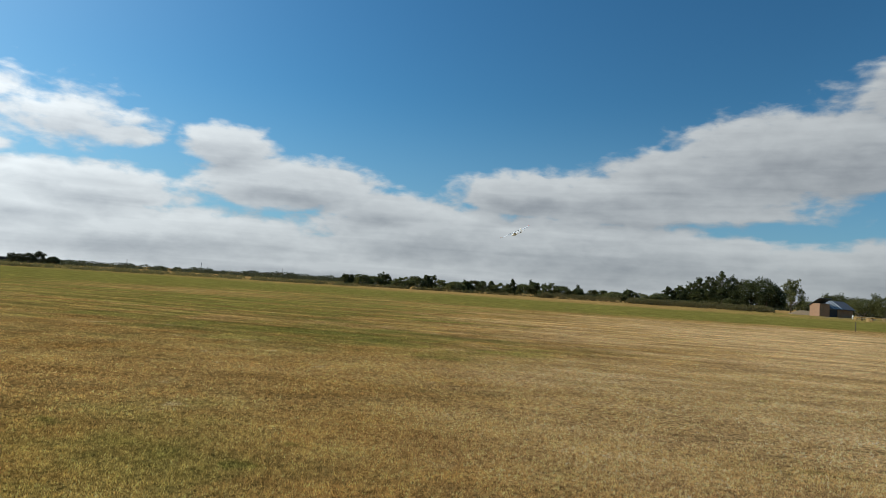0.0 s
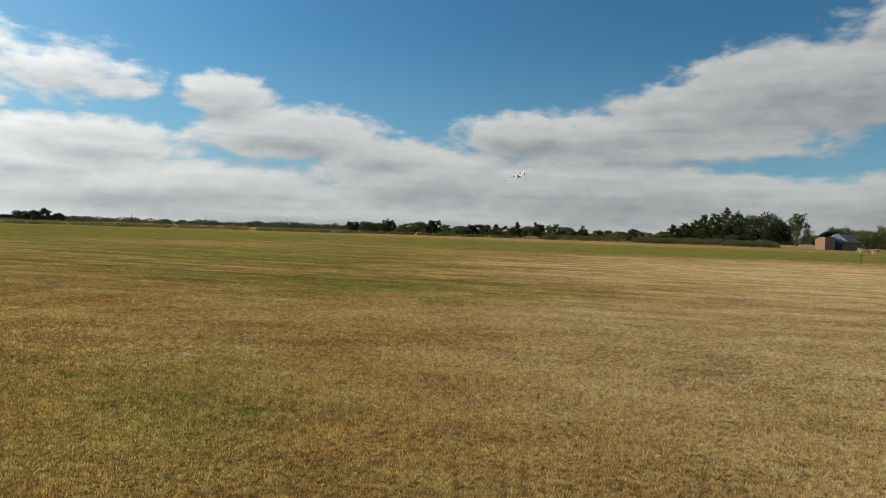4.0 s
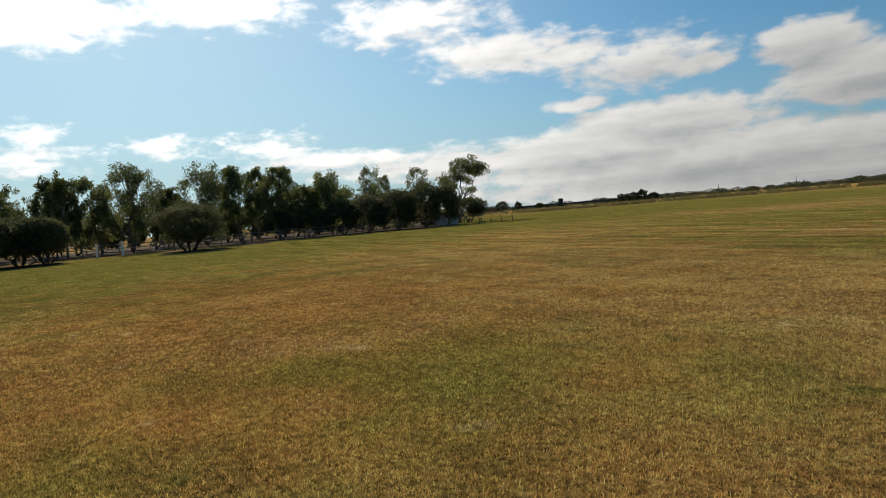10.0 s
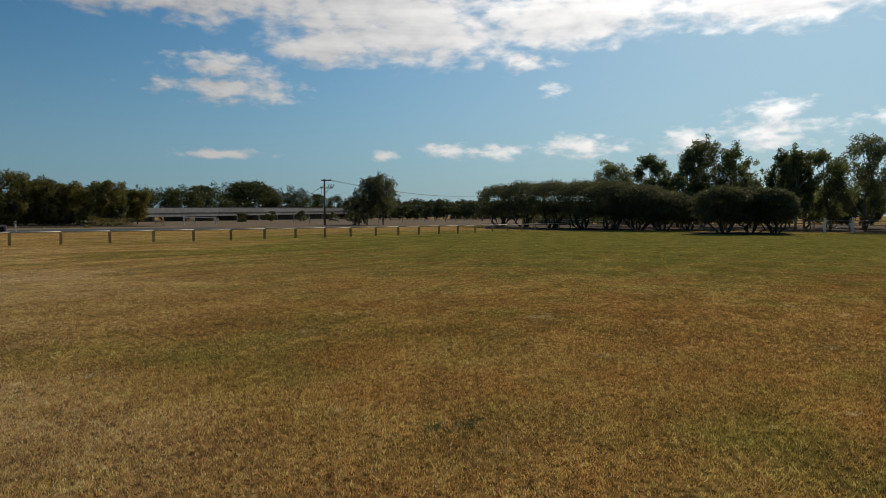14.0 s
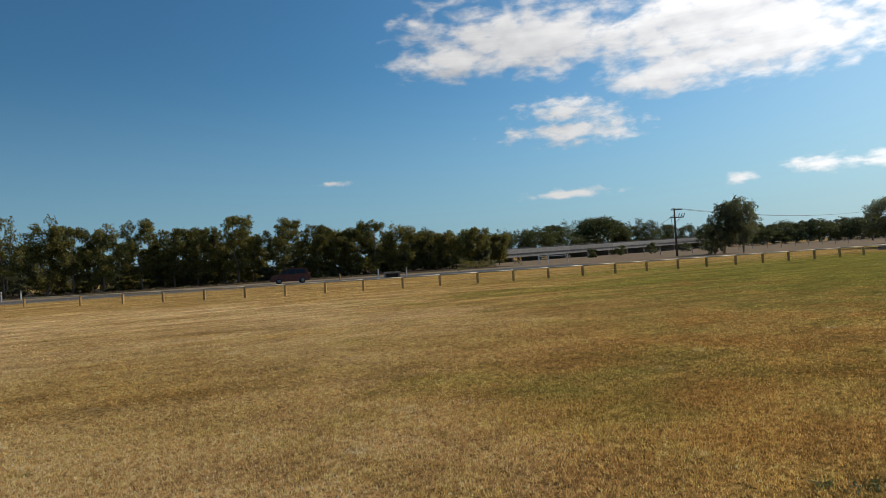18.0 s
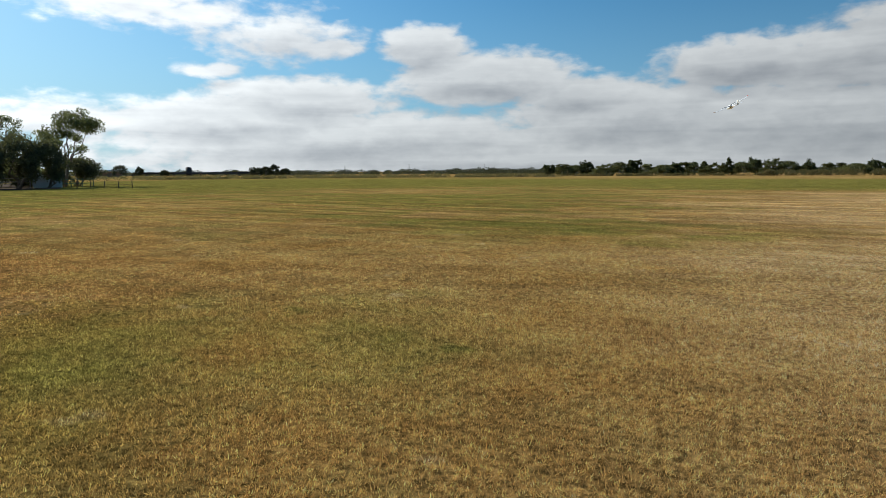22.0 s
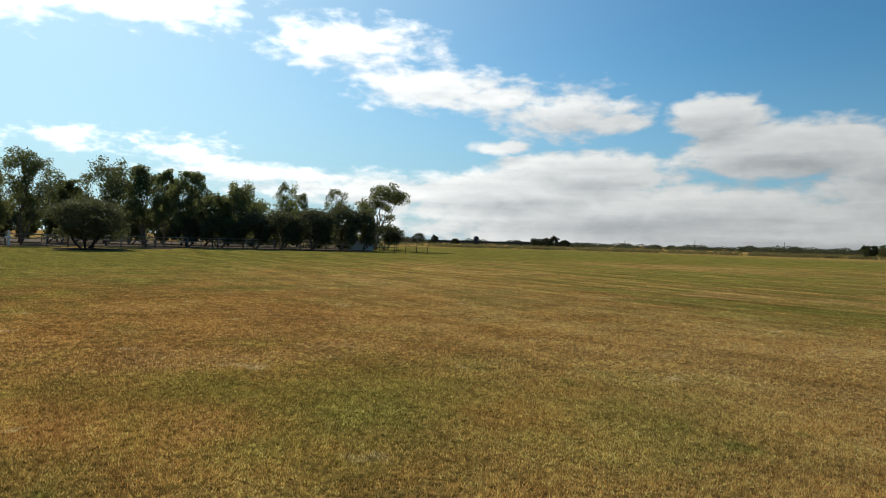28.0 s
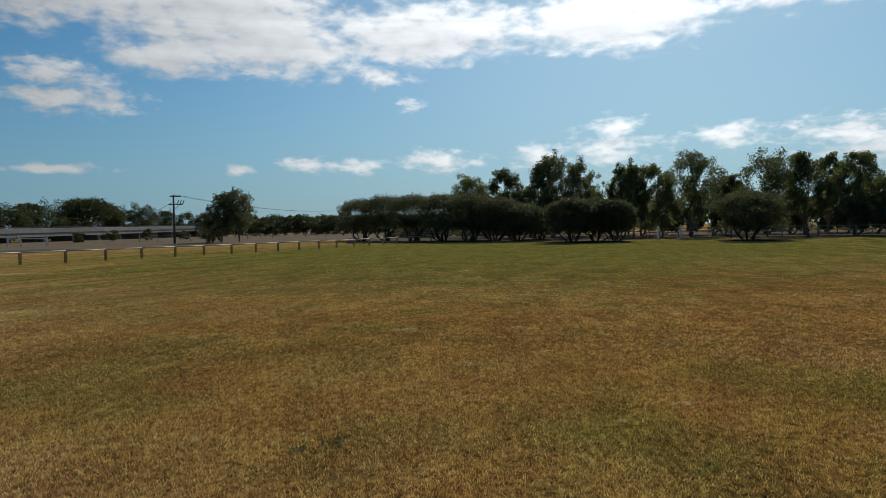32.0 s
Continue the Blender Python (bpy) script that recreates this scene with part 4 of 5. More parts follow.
def car(where, turn, paint, label, length=4.7, height=1.68):
    """A wagon-shaped car: painted body, glass house, bumpers, lamps, four wheels."""
    c = thing("car", where, label, "car", turn=turn)
    l, h = length / 2, height

    def prism(outline, width, top_in=0.0):
        bm = bmesh.new()
        sides = []
        for s in (-1, 1):
            sides.append([bm.verts.new((x, s * (width / 2 - (top_in if z > h * 0.6 else 0.0)), z)) for x, z in outline])
        bm.faces.new(sides[0])
        bm.faces.new(sides[1][::-1])
        for i in range(len(outline)):
            j = (i + 1) % len(outline)
            bm.faces.new((sides[0][j], sides[0][i], sides[1][i], sides[1][j]))
        bmesh.ops.recalc_face_normals(bm, faces=bm.faces)
        bmesh.ops.bevel(bm, geom=bm.edges[:], offset=0.035, segments=2, affect="EDGES")
        return bm

    low = [(-l, 0.45), (-l + 0.02, 0.95), (-l + 0.12, 1.06), (l - 1.05, 1.06), (l - 0.40, 0.97), (l - 0.05, 0.82), (l, 0.45), (l - 0.2, 0.26), (-l + 0.2, 0.26)]
    part("body", prism(low, 1.82), paint, c)
    cabin = [(-l + 0.08, 1.05), (-l + 0.26, h - 0.14), (-l + 0.55, h - 0.03), (-0.3, h), (0.22, h - 0.05), (l - 0.98, 1.05)]
    part("cabin", prism(cabin, 1.70, 0.13), paint, c)
    for s in (-1, 1):
        for x0, x1, slope0, slope1 in ((-l + 0.36, -0.62, 0.22, 0.0), (-0.55, 0.22, 0.0, 0.0), (0.29, l - 1.22, 0.0, -0.72)):
            bm = bmesh.new()
            y0, y1 = s * 0.865, s * 0.742
            q = [bm.verts.new(v) for v in ((x0, y0, 1.10), (x1, y0, 1.10), (x1 + slope1, y1, h - 0.14), (x0 + slope0, y1, h - 0.14))]
            bm.faces.new(q)
            ex = bmesh.ops.extrude_face_region(bm, geom=bm.faces[:])
            bmesh.ops.translate(bm, vec=(0, s * 0.012, 0), verts=[v for v in ex["geom"] if isinstance(v, bmesh.types.BMVert)])
            part("side_window", bm, M_GLASS, c)
        part("tail_lamp", box((0.10, 0.22, 0.30), (-l + 0.03, s * 0.76, 0.92), 0.02), M_LAMPRED, c)
        part("headlamp", box((0.16, 0.34, 0.14), (l - 0.12, s * 0.66, 0.72), 0.03), M_ZINC, c)
        part("mirror", box((0.12, 0.20, 0.14), (l - 1.5, s * 0.99, 1.03), 0.03), paint, c)
        for x in (-l + 0.85, l - 0.92):
            wheel = part("wheel", tube("wheel", [(x, s * 0.70, 0.33), (x, s * 0.92, 0.33)], 0.33, M_TYRE, 18), None, c)
            part("rim", tube("rim", [(x, s * 0.915, 0.33), (x, s * 0.935, 0.33)], 0.20, M_PIPE, 12), None, wheel)
    part("bumper", box((0.14, 1.76, 0.26), (-l + 0.02, 0, 0.46), 0.04), M_BLACK, c)
    part("bumper", box((0.14, 1.70, 0.22), (l - 0.03, 0, 0.42), 0.04), M_BLACK, c)
    m = Matrix.Rotation(radians(-60), 4, "Y")
    part("rear_window", box((0.02, 1.3, 0.42), (-l + 0.20, 0, h - 0.38), 0.0, Matrix.Rotation(radians(18), 4, "Y")), M_GLASS, c)
    part("windscreen", box((0.02, 1.36, 0.95), (l - 1.41, 0, 1.36), 0.0, m), M_GLASS, c)
    return c


heading = math.atan2(ALONG.y, ALONG.x)
car(polar(154.7, 76.5, 0.026), heading + math.pi + radians(-3), M_MAROON, "dark maroon wagon standing on the road", 4.35, 1.74)
car(polar(-31.0, 235), radians(20), M_SILVER, "silver car parked before the far trees", 4.3, 1.5)
car(polar(-39.7, 205), radians(15), M_PALEBLUE, "pale blue car half hidden by rank grass", 4.4, 1.5)

culvert = thing("culvert", polar(146.0, 72.5), "low open concrete culvert frame with a dark mouth", "culvert", turn=radians(146 + 4))
for x in (-0.78, 0.78):
    part("side_wall", box((0.16, 0.7, 0.55), (x, 0, 0.275), 0.02), M_CONCRETE, culvert)
part("lintel", box((1.8, 0.7, 0.12), (0, 0, 0.612), 0.02), M_CONCRETE, culvert)
# closing panel, coloured dark in place of the mouth's shade
part("back", box((1.38, 0.1, 0.5), (0, 0.28, 0.25)), M_DARK, culvert, "dark panel for the shade in the pipe's mouth")


def guide_post(a, d, h=1.05):
    p = thing("guide_post", polar(a, d), "slim white roadside guide post with red reflector", "guide post", "guide posts", turn=radians(a))
    part("shaft", box((0.13, 0.06, h), (0, 0, h / 2), 0.015), M_WHITE, p)
    part("reflector", box((0.07, 0.012, 0.16), (0, -0.037, h - 0.16)), M_LAMPRED, p)


for a, d in ((175.5, 84), (174.3, 92), (147.2, 73.5), (144.75, 73)):
    guide_post(a, d)
stump = thing("bollard", polar(150.5, 72), "short dark timber bollard on the road verge", "bollard")
part("shaft", box((0.13, 0.13, 0.85), (0, 0, 0.42), 0.015), M_POST, stump)

gate = thing("white_gate", polar(132.0, 122), "white painted timber gate frame on the verge", "gate", turn=radians(132))
for x in (-2.6, -0.9, 2.6):
    part("post", box((0.22, 0.22, 1.35), (x, 0, 0.675), 0.015), M_WHITE, gate)
part("bar", box((5.5, 0.08, 0.12), (0, -0.152, 1.2), 0.01), M_WHITE, gate)

# ---- the overpass ----
bridge = thing("overpass", (0, 0, 0), "long pale concrete road overpass on short piers", "bridge")
deck_pts = [polar(139, 165).lerp(polar(118.2, 330), i / 14) for i in range(15)]
deck_z = [rise(0.62, p.length) for p in deck_pts]
for i in range(14):
    a, b = deck_pts[i], deck_pts[i + 1]
    d = b - a
    slope = math.atan2(deck_z[i + 1] - deck_z[i], d.length)
    m = Matrix.Rotation(math.atan2(d.y, d.x), 4, "Z") @ Matrix.Rotation(-slope, 4, "Y")
    zc = (deck_z[i] + deck_z[i + 1]) / 2
    mid = (a + b) / 2
    for name, size, dz, mat in (("girder", (d.length - 0.15, 9.0, 1.0), -1.9, M_CONCRETE), ("barrier", (d.length - 0.05, 0.35, 1.15), -0.8, M_CONCRETE), ("hand_rail", (d.length, 0.12, 0.14), 0.0, M_DARK)):
        out = Vector((0, 0, 0)) if name == "girder" else -Vector((-d.y, d.x, 0)).normalized() * -4.6
        if out.length and (mid + out).length > mid.length:
            out = -out
        part(name, box(size, (0, 0, 0), 0.0, m), mat, bridge).location = mid + out + Vector((0, 0, zc + dz))
    for k in range(8):
        p = a.lerp(b, (k + 0.5) / 8)
        out = Vector((-d.y, d.x, 0)).normalized() * 4.6
        out = -out if (p + out).length > p.length else out
        part("baluster", box((0.16, 0.12, 0.36), (0, 0, 0), 0.0, m), M_DARK, bridge).location = p + out + Vector((0, 0, deck_z[i] + (deck_z[i + 1] - deck_z[i]) * k / 8 - 0.12))
    hgt = max(0.3, zc - 2.4)
    part("pier", box((0.9, 6.0, hgt), (0, 0, hgt / 2), 0.05, Matrix.Rotation(math.atan2(d.y, d.x), 4, "Z")), M_CONCRETE, bridge).location = a
BACK = "woods behind the overpass"
for i, (a, d, e, wd) in enumerate([(140.5, 200, 1.9, 14), (137.0, 210, 1.9, 13), (133.4, 215, 2.0, 12), (132.0, 225, 2.35, 9), (130.7, 260, 2.15, 13), (128.0, 285, 2.9, 27), (125.6, 300, 1.85, 14), (124.0, 300, 1.95, 13),
                                   (122.6, 310, 1.7, 10), (121.0, 320, 1.5, 12), (119.4, 320, 1.55, 12), (134.9, 220, 1.7, 13)]):
    tree(polar(a, d), rise(e + (0.0 if wd > 20 else 0.15), d), wd * (1.0 if wd > 20 else 1.4), "dome" if wd > 20 else "round", 400 + i, "broad dark tree rising behind the overpass", "tree", BACK, 9500 if wd > 20 else 2600, 0.72 if wd > 20 else 0.5, M_OAK, M_BARK, False)
for i in range(19):
    a, d = 118.8 - 0.8 * i, 262 + 9 * (i * 5 % 4)
    tree(polar(a, d), rise(1.25 + 0.45 * ((i * 3) % 5) / 5, d), 15.0, "shrub" if i % 3 else "dome", 420 + i, "distant dark tree in the wood along the verge", "tree", "far western wood", 1900, 0.55, M_OAK, M_BARK, False)
for i, (a, d, h, wd) in enumerate([(128.7, 158, 2.5, 3.0), (126.4, 165, 2.7, 4.0), (123.9, 170, 2.9, 3.4), (121.2, 185, 2.5, 4.0), (119.6, 190, 2.3, 5.0)]):
    tree(polar(a, d), h, wd, "shrub", 440 + i, "young scrubby tree in front of the overpass", "shrub", "shrubs by the overpass", 900, 0.28, M_SCRUB, M_BARK, False)
# the twin-trunked tree by the power pole
for i, (a, dd, e, wd) in enumerate([(118.3, 112, 3.35, 7.6), (116.9, 110, 3.65, 7.6)]):
    tree(polar(a, dd), rise(e, dd), wd, "gum", 450 + i, "dark oval-crowned tree standing by the verge", "tree", "twin trees", 4600, 0.24, M_TEA, M_BARK)
tree(polar(119.0, 113), 4.6, 4.2, "shrub", 453, "dense low shrub at the twin trees' foot", "shrub", "", 1500, 0.24, M_TEA)


def power_pole(a, d, h, gear, label):
    p = thing("power_pole", polar(a, d), label, "utility pole", "power poles", turn=radians(a + 12))
    part("shaft", tube("shaft", [(0, 0, -0.2), (0, 0, h * 0.5), (0, 0, h)], [0.20, 0.16, 0.12], M_POLE, 10), None, p)
    arms = [(h - 0.25, 1.7)] + ([(h - 1.5, 2.2)] if gear else [])
    for z, wide in arms:
        arm = part("cross_arm", box((wide, 0.12, 0.14), (0.25 if gear else 0, -0.18, z), 0.01), M_POLE, p)
        for x in (-0.42, 0.0, 0.42):
            part("insulator", tube("insulator", [(x * wide + (0.25 if gear else 0), -0.18, z + 0.07), (x * wide + (0.25 if gear else 0), -0.18, z + 0.32)], [0.05, 0.035], M_ZINC, 8), None, arm)
    if gear:
        for x in (0.5, 0.9, 1.3):
            part("switch", tube("switch", [(x, -0.2, h - 1.5), (x + 0.25, -0.2, h - 0.85)], 0.06, M_DARK, 6), None, p)
        part("drop_lead", tube("drop_lead", [(-0.35, -0.2, h - 1.2), (-0.62, -0.2, h - 1.9), (-0.5, -0.2, h - 2.6), (-0.1, -0.15, h - 3.0)], 0.03, M_DARK, 5), None, p)
        part("brace", tube("brace", [(0.1, -0.1, h - 2.3), (0.9, -0.18, h - 1.55)], 0.035, M_DARK, 5), None, p)
    return p


H1, H2 = rise(3.08, 112), rise(1.7, 200)
power_pole(121.9, 112, H1, True, "timber power pole with cross arms and switch gear")
power_pole(108.3, 200, H2, False, "distant timber power pole above the trees")


def wire_between(a, b, sag):
    pts = [a.lerp(b, i / 14) - Vector((0, 0, sag * (1 - (2 * i / 14 - 1) ** 2))) for i in range(15)]
    tagged(new("power_line", tube("power_line", pts, 0.03, M_DARK, 4)), "thin dark overhead power line", "cable", "power lines")


for dx in (-0.6, 0.6):
    wire_between(polar(121.9 - dx * 0.3, 112, H1), polar(108.3 - dx * 0.15, 200, H2), 1.2)
wire_between(polar(121.9, 112, H1 - 1.0), polar(125.5, 190, 6.5), 1.2)

# ---- north-east: grove, brick block, parkland trees ----
GROVE = "dark grove"
for i, (a, d, e, wd) in enumerate([(-13.9, 226, 0.95, 6), (-14.8, 226, 1.1, 6), (-15.6, 225, 1.4, 6.5), (-16.2, 224, 1.85, 6.5), (-17.0, 223, 2.0, 7), (-17.9, 222, 2.45, 8), (-18.7, 222, 2.1, 8),
                                   (-15.2, 230, 0.9, 7), (-17.4, 230, 1.7, 8)]):
    tree(polar(a, d), rise(e + 0.15, d), wd * 1.5, "cone", 500 + i, "dark spiky sheoak in the grove", "tree", GROVE, 2600, 0.42, M_OAK, M_BARK, False)
for i, (a, d, e, wd) in enumerate([(-19.7, 222, 2.0, 9.5), (-20.9, 221, 2.15, 10), (-21.6, 222, 1.6, 7)]):
    tree(polar(a, d), rise(e + 0.15, d), wd * 1.1, "dome", 515 + i, "dense dark round tree in the grove", "tree", GROVE, 2600, 0.42, M_OAK, M_BARK, False)
tree(polar(-22.85, 240), rise(2.2, 240), 9.5, "gum", 519, "round-headed gum beside the grove", "tree", "", 2200, 0.42, M_SCRUB, M_BARK)

block = thing("brick_block", polar(-25.35, 186), "small brown brick amenities block with dark skillion roof", "building", turn=radians(-25.35 + 26))
part("wall", box((2.3, 5.0, 3.1), (-2.15, 0, 1.55)), M_BRICK, block)
part("wall", box((5.6, 5.0, 1.9), (1.81, 0.4, 0.95)), M_BRICK, block)
# flat dark panel on the wall paints the shade of the open entry
part("entry", box((1.9, 0.06, 1.75), (0.0, -2.135, 0.9), 0.01), M_DARK, block, "dark panel for the shade inside the entry")
part("post", box((0.22, 0.22, 1.95), (1.06, -2.24, 0.97), 0.01), M_BRICK, block)
roof = part("roof", box((2.9, 5.8, 0.14), (-2.15, -0.1, 3.5), 0.01, Matrix.Rotation(radians(-17), 4, "X")), M_ROOF, block)
roof2 = part("roof", box((5.8, 5.8, 0.14), (2.0, 0.0, 2.85), 0.01, Matrix.Rotation(radians(20), 4, "X")), M_ROOF, block)
for x in (0.1, 0.95, 1.8):
    part("roof_light", box((0.4, 5.6, 0.05), (x, -0.04, 2.96), 0.0, Matrix.Rotation(radians(20), 4, "X")), M_LIGHTSHEET, roof2, "pale translucent roof sheet")
PARK = "parkland trees"
for i, (a, d, e, wd) in enumerate([(-24.0, 262, 0.6, 8), (-25.6, 245, 1.1, 11), (-27.4, 240, 1.05, 11), (-28.9, 235, 1.2, 11), (-30.3, 235, 1.1, 11), (-31.6, 235, 0.75, 9), (-32.6, 236, 0.95, 10), (-34.0, 230, 0.75, 9), (-34.8, 200, 0.95, 9), (-26.5, 250, 0.9, 9)]):
    tree(polar(a, d), rise(e, d), wd * 1.15, "round" if i % 2 else "dome", 530 + i, "low spreading park tree with an olive crown", "tree", PARK, 3000, 0.34, M_SCRUB, M_BARK, False)
for i, (a, d, e, wd) in enumerate([(-35.9, 140, 1.95, 6.5), (-37.6, 141, 1.6, 6.5), (-39.7, 142, 1.85, 6.0), (-41.2, 138, 1.95, 6.5), (-43.4, 138, 2.1, 7), (-46, 140, 2.0, 7)]):
    tree(polar(a, d), rise(e + 0.1, d), wd * 1.35, "gum" if i % 2 else "umbrella", 545 + i, "upright park gum with a dark ragged crown", "tree", PARK, 3000, 0.30, M_OAK, M_BARK)
sign = thing("lamp_post", polar(-33.0, 150), "tall pale lamp post with a small head", "lamp post", turn=radians(-33))
part("pole", tube("pole", [(0, 0, -0.1), (0, 0, 3.3)], [0.08, 0.05], M_RAIL, 8), None, sign)
part("head", box((0.7, 0.22, 0.16), (0.2, 0, 3.36), 0.03), M_ZINC, sign)
peg = thing("corner_post", polar(-39.0, 69.5), "stout dark timber corner post of the wire fence", "post")
part("shaft", box((0.18, 0.18, 1.25), (0, 0, 0.62), 0.02), M_POLE, peg)
thin = thing("stake", polar(-27.1, 62.5), "thin leaning wooden stake in the grass", "stake")
part("shaft", box((0.05, 0.05, 0.85), (0, 0, 0.42), 0.006), M_POLE, thin)
for a, d in ((-33.7, 150), (-26.9, 165)):
    p = thing("bollard", polar(a, d), "short white bollard by the far drive", "bollard")
    part("shaft", box((0.16, 0.16, 0.9), (0, 0, 0.45), 0.02), M_WHITE, p)

mound = []
for k in range(24):
    t = 2 * math.pi * k / 24
    mound.append((math.cos(t) * 3.6, math.sin(t) * 2.0, -0.02))
top = [(x * 0.45 + 0.3 * noise.noise((x, y, 2.0)), y * 0.45, 0.95 + 0.25 * noise.noise((x, y, 5.0))) for x, y, z in mound]
heap = tagged(new("dirt_heap", mesh_from("dirt_heap", mound + top + [(0, 0, 1.15)], [(k, (k + 1) % 24, 24 + (k + 1) % 24, 24 + k) for k in range(24)] + [(24 + k, 24 + (k + 1) % 24, 48) for k in range(24)], M_GRAVEL, True)), "heap of pale sandy dirt beside the brick block", "dirt heap")
heap.matrix_basis = Matrix.Translation(polar(-23.7, 192)) @ Matrix.Rotation(radians(-23), 4, "Z")
drive = [polar(-24.5 - i * 1.5, d, 0.015) for i in range(18) for d in (160 + 0.35 * i, 167 + 0.5 * i)]
tagged(new("drive", mesh_from("drive", drive, [(2 * i, 2 * i + 2, 2 * i + 3, 2 * i + 1) for i in range(17)], M_GRAVEL)), "pale gravel drive past the park trees", "drive", kind="structure")


def picnic_table(a, d, turn):
    t = thing("picnic_table", polar(a, d), "pale timber picnic table with fixed benches", "table", "picnic tables", turn=radians(turn))
    for y in (-0.25, 0.0, 0.25):
        part("top_board", box((1.9, 0.22, 0.05), (0, y, 0.755), 0.006), M_RAIL, t)
    for y in (-0.68, 0.68):
        part("bench", box((1.9, 0.26, 0.05), (0, y, 0.455), 0.006), M_RAIL, t)
    for x in (-0.7, 0.7):
        part("leg", box((0.08, 0.5, 0.73), (x, 0, 0.365), 0.006), M_POST, t)
        part("cross_bar", box((0.08, 1.5, 0.08), (x + 0.083, 0, 0.39), 0.006), M_POST, t)


for a, d, turn in ((-27.25, 150, 10), (-27.95, 142, 35), (-29.05, 150, -20)):
    picnic_table(a, d, turn)
board = thing("sign_post", polar(-32.05, 160), "white post with a small pale notice board", "sign", turn=radians(-32))
part("post", box((0.14, 0.14, 2.1), (0, 0, 1.05), 0.01), M_WHITE, board)
part("board", box((0.34, 0.04, 0.3), (0, -0.092, 1.9), 0.008), M_WHITE, board)
cabinet = thing("utility_box", polar(-34.95, 140), "small white utility box on the mown edge", "utility box", turn=radians(-35))
part("body", box((0.5, 0.4, 0.36), (0, 0, 0.18), 0.02), M_RAIL, cabinet)
part("lid", box((0.54, 0.44, 0.04), (0, 0, 0.382), 0.01), M_RAIL, cabinet)
for a, d in ((76.0, 76), (70.6, 77), (65.6, 79)):
    p = thing("stub_post", polar(a, d), "short dark timber post at the mulch edge", "post", "stub posts")
    part("shaft", box((0.14, 0.14, 0.95), (0, 0, 0.47), 0.012), M_POLE, p)
car(polar(101.4, 128), radians(150), M_WHITE, "white car parked behind the tea trees", 4.4, 1.6)

# ---- north: scrub hedge and low far woods ----
for i, (a, e, wd) in enumerate([(13.2, 0.35, 5), (12.1, 0.46, 5.5), (11.0, 0.35, 4.5), (10.0, 0.55, 6), (8.6, 0.45, 6), (7.4, 0.55, 5.5), (6.3, 0.70, 6), (5.1, 0.4, 5), (3.9, 0.32, 5), (2.9, 0.4, 5), (1.9, 0.55, 5.5),
                                (0.8, 0.58, 4), (-1.0, 0.82, 3.6), (-0.2, 0.4, 5), (-1.9, 0.5, 5), (-2.9, 0.66, 6), (-4.1, 0.72, 5.5), (-5.2, 0.52, 5), (-6.6, 0.28, 6), (-8.4, 0.38, 6), (-9.6, 0.3, 6), (-10.8, 0.46, 6), (-12.3, 0.3, 6), (-13.2, 0.4, 5)]):
    d = 190 + 4 * (i % 4)
    tree(polar(a, d), rise(e + 0.12, d), wd * (1.0, 1.5, 1.25)[i % 3], "cone" if i in (12, 11) else ("round", "shrub", "dome")[i % 3], 560 + i, "scrubby grey-green bush in the boundary hedge", "shrub", "boundary scrub", 2200, 0.32, M_SCRUB if i % 3 else M_OAK, M_BARK, False)


def stuff_band(name, spans, n, leaf, mat, label, category, seed):
    """Uncountable far growth: leaves in many low clumps along (a0, a1, d0, d1, height) spans."""
    rng = np.random.default_rng(seed)
    out = []
    total = sum(abs(s[1] - s[0]) * s[3] * s[4] for s in spans)
    for a0, a1, d0, d1, h in spans:
        k = int(n * abs(a1 - a0) * d1 * h / total)
        heads = max(3, int(abs(a1 - a0) * d1 / 57 / (0.9 * h)))
        ca, cw, ch = rng.uniform(min(a0, a1), max(a0, a1), heads), rng.uniform(0.7, 1.6, heads) * h, rng.uniform(0.55 if mat is not M_REED else 0.85, 1.0, heads) * h
        pick = rng.integers(0, heads, k)
        u = rng.uniform(-1, 1, k)
        d = rng.uniform(d0, d1, k)
        a = np.radians(ca[pick]) + u * cw[pick] / d
        z = ch[pick] * np.sqrt(1 - u * u * 0.92) * rng.uniform(0.02, 1, k) ** 0.7
        out.append(np.stack([-np.sin(a) * d, np.cos(a) * d, z], 1))
    v, f = leaf_data(np.concatenate(out), leaf, leaf * 0.5, rng)
    return tagged(new(name, mesh_from(name, v, f, mat)), label, category, kind="stuff")


stuff_band("far_woods", [(14, 52, 330, 380, 3.1), (13, 53, 390, 430, 2.3), (13, 22, 300, 340, 3.4), (33.5, 39.5, 300, 320, 2.7), (-14, -24, 330, 360, 4.2), (13, -14, 330, 380, 2.6)],
           68000, 0.40, M_FAR, "low dark line of distant woods along the horizon", "woods", 71)
stuff_band("reeds", [(-3.2, -21.5, 180, 186, 1.7), (13, -4, 184, 187, 0.8), (47, 13, 168, 172, 0.7), (52, 12, 160, 300, 0.75), (-13, -21, 196, 200, 1.9)],
           64000, 0.18, M_REED, "pale rank grass and reeds at the paddock's edge", "reeds", 72)
stuff_band("dark_scrub", [(54, 103, 118, 128, 3.2), (139, 184, 116, 126, 5.2), (52.5, 60, 96, 104, 2.2)], 44000, 0.30, M_TEA, "dark tangled scrub filling the wood's shade", "scrub", 75)
stuff_band("thicket", [(103, 120, 285, 320, 8.0), (118, 127, 335, 360, 11.0), (127, 143, 255, 300, 8.5), (-23, -50, 285, 320, 4.8), (-24, -36, 252, 266, 4.2), (14, -15, 300, 320, 2.9)], 42000, 0.62, M_FAR, "dark continuous thicket of distant trees", "woods", 76)
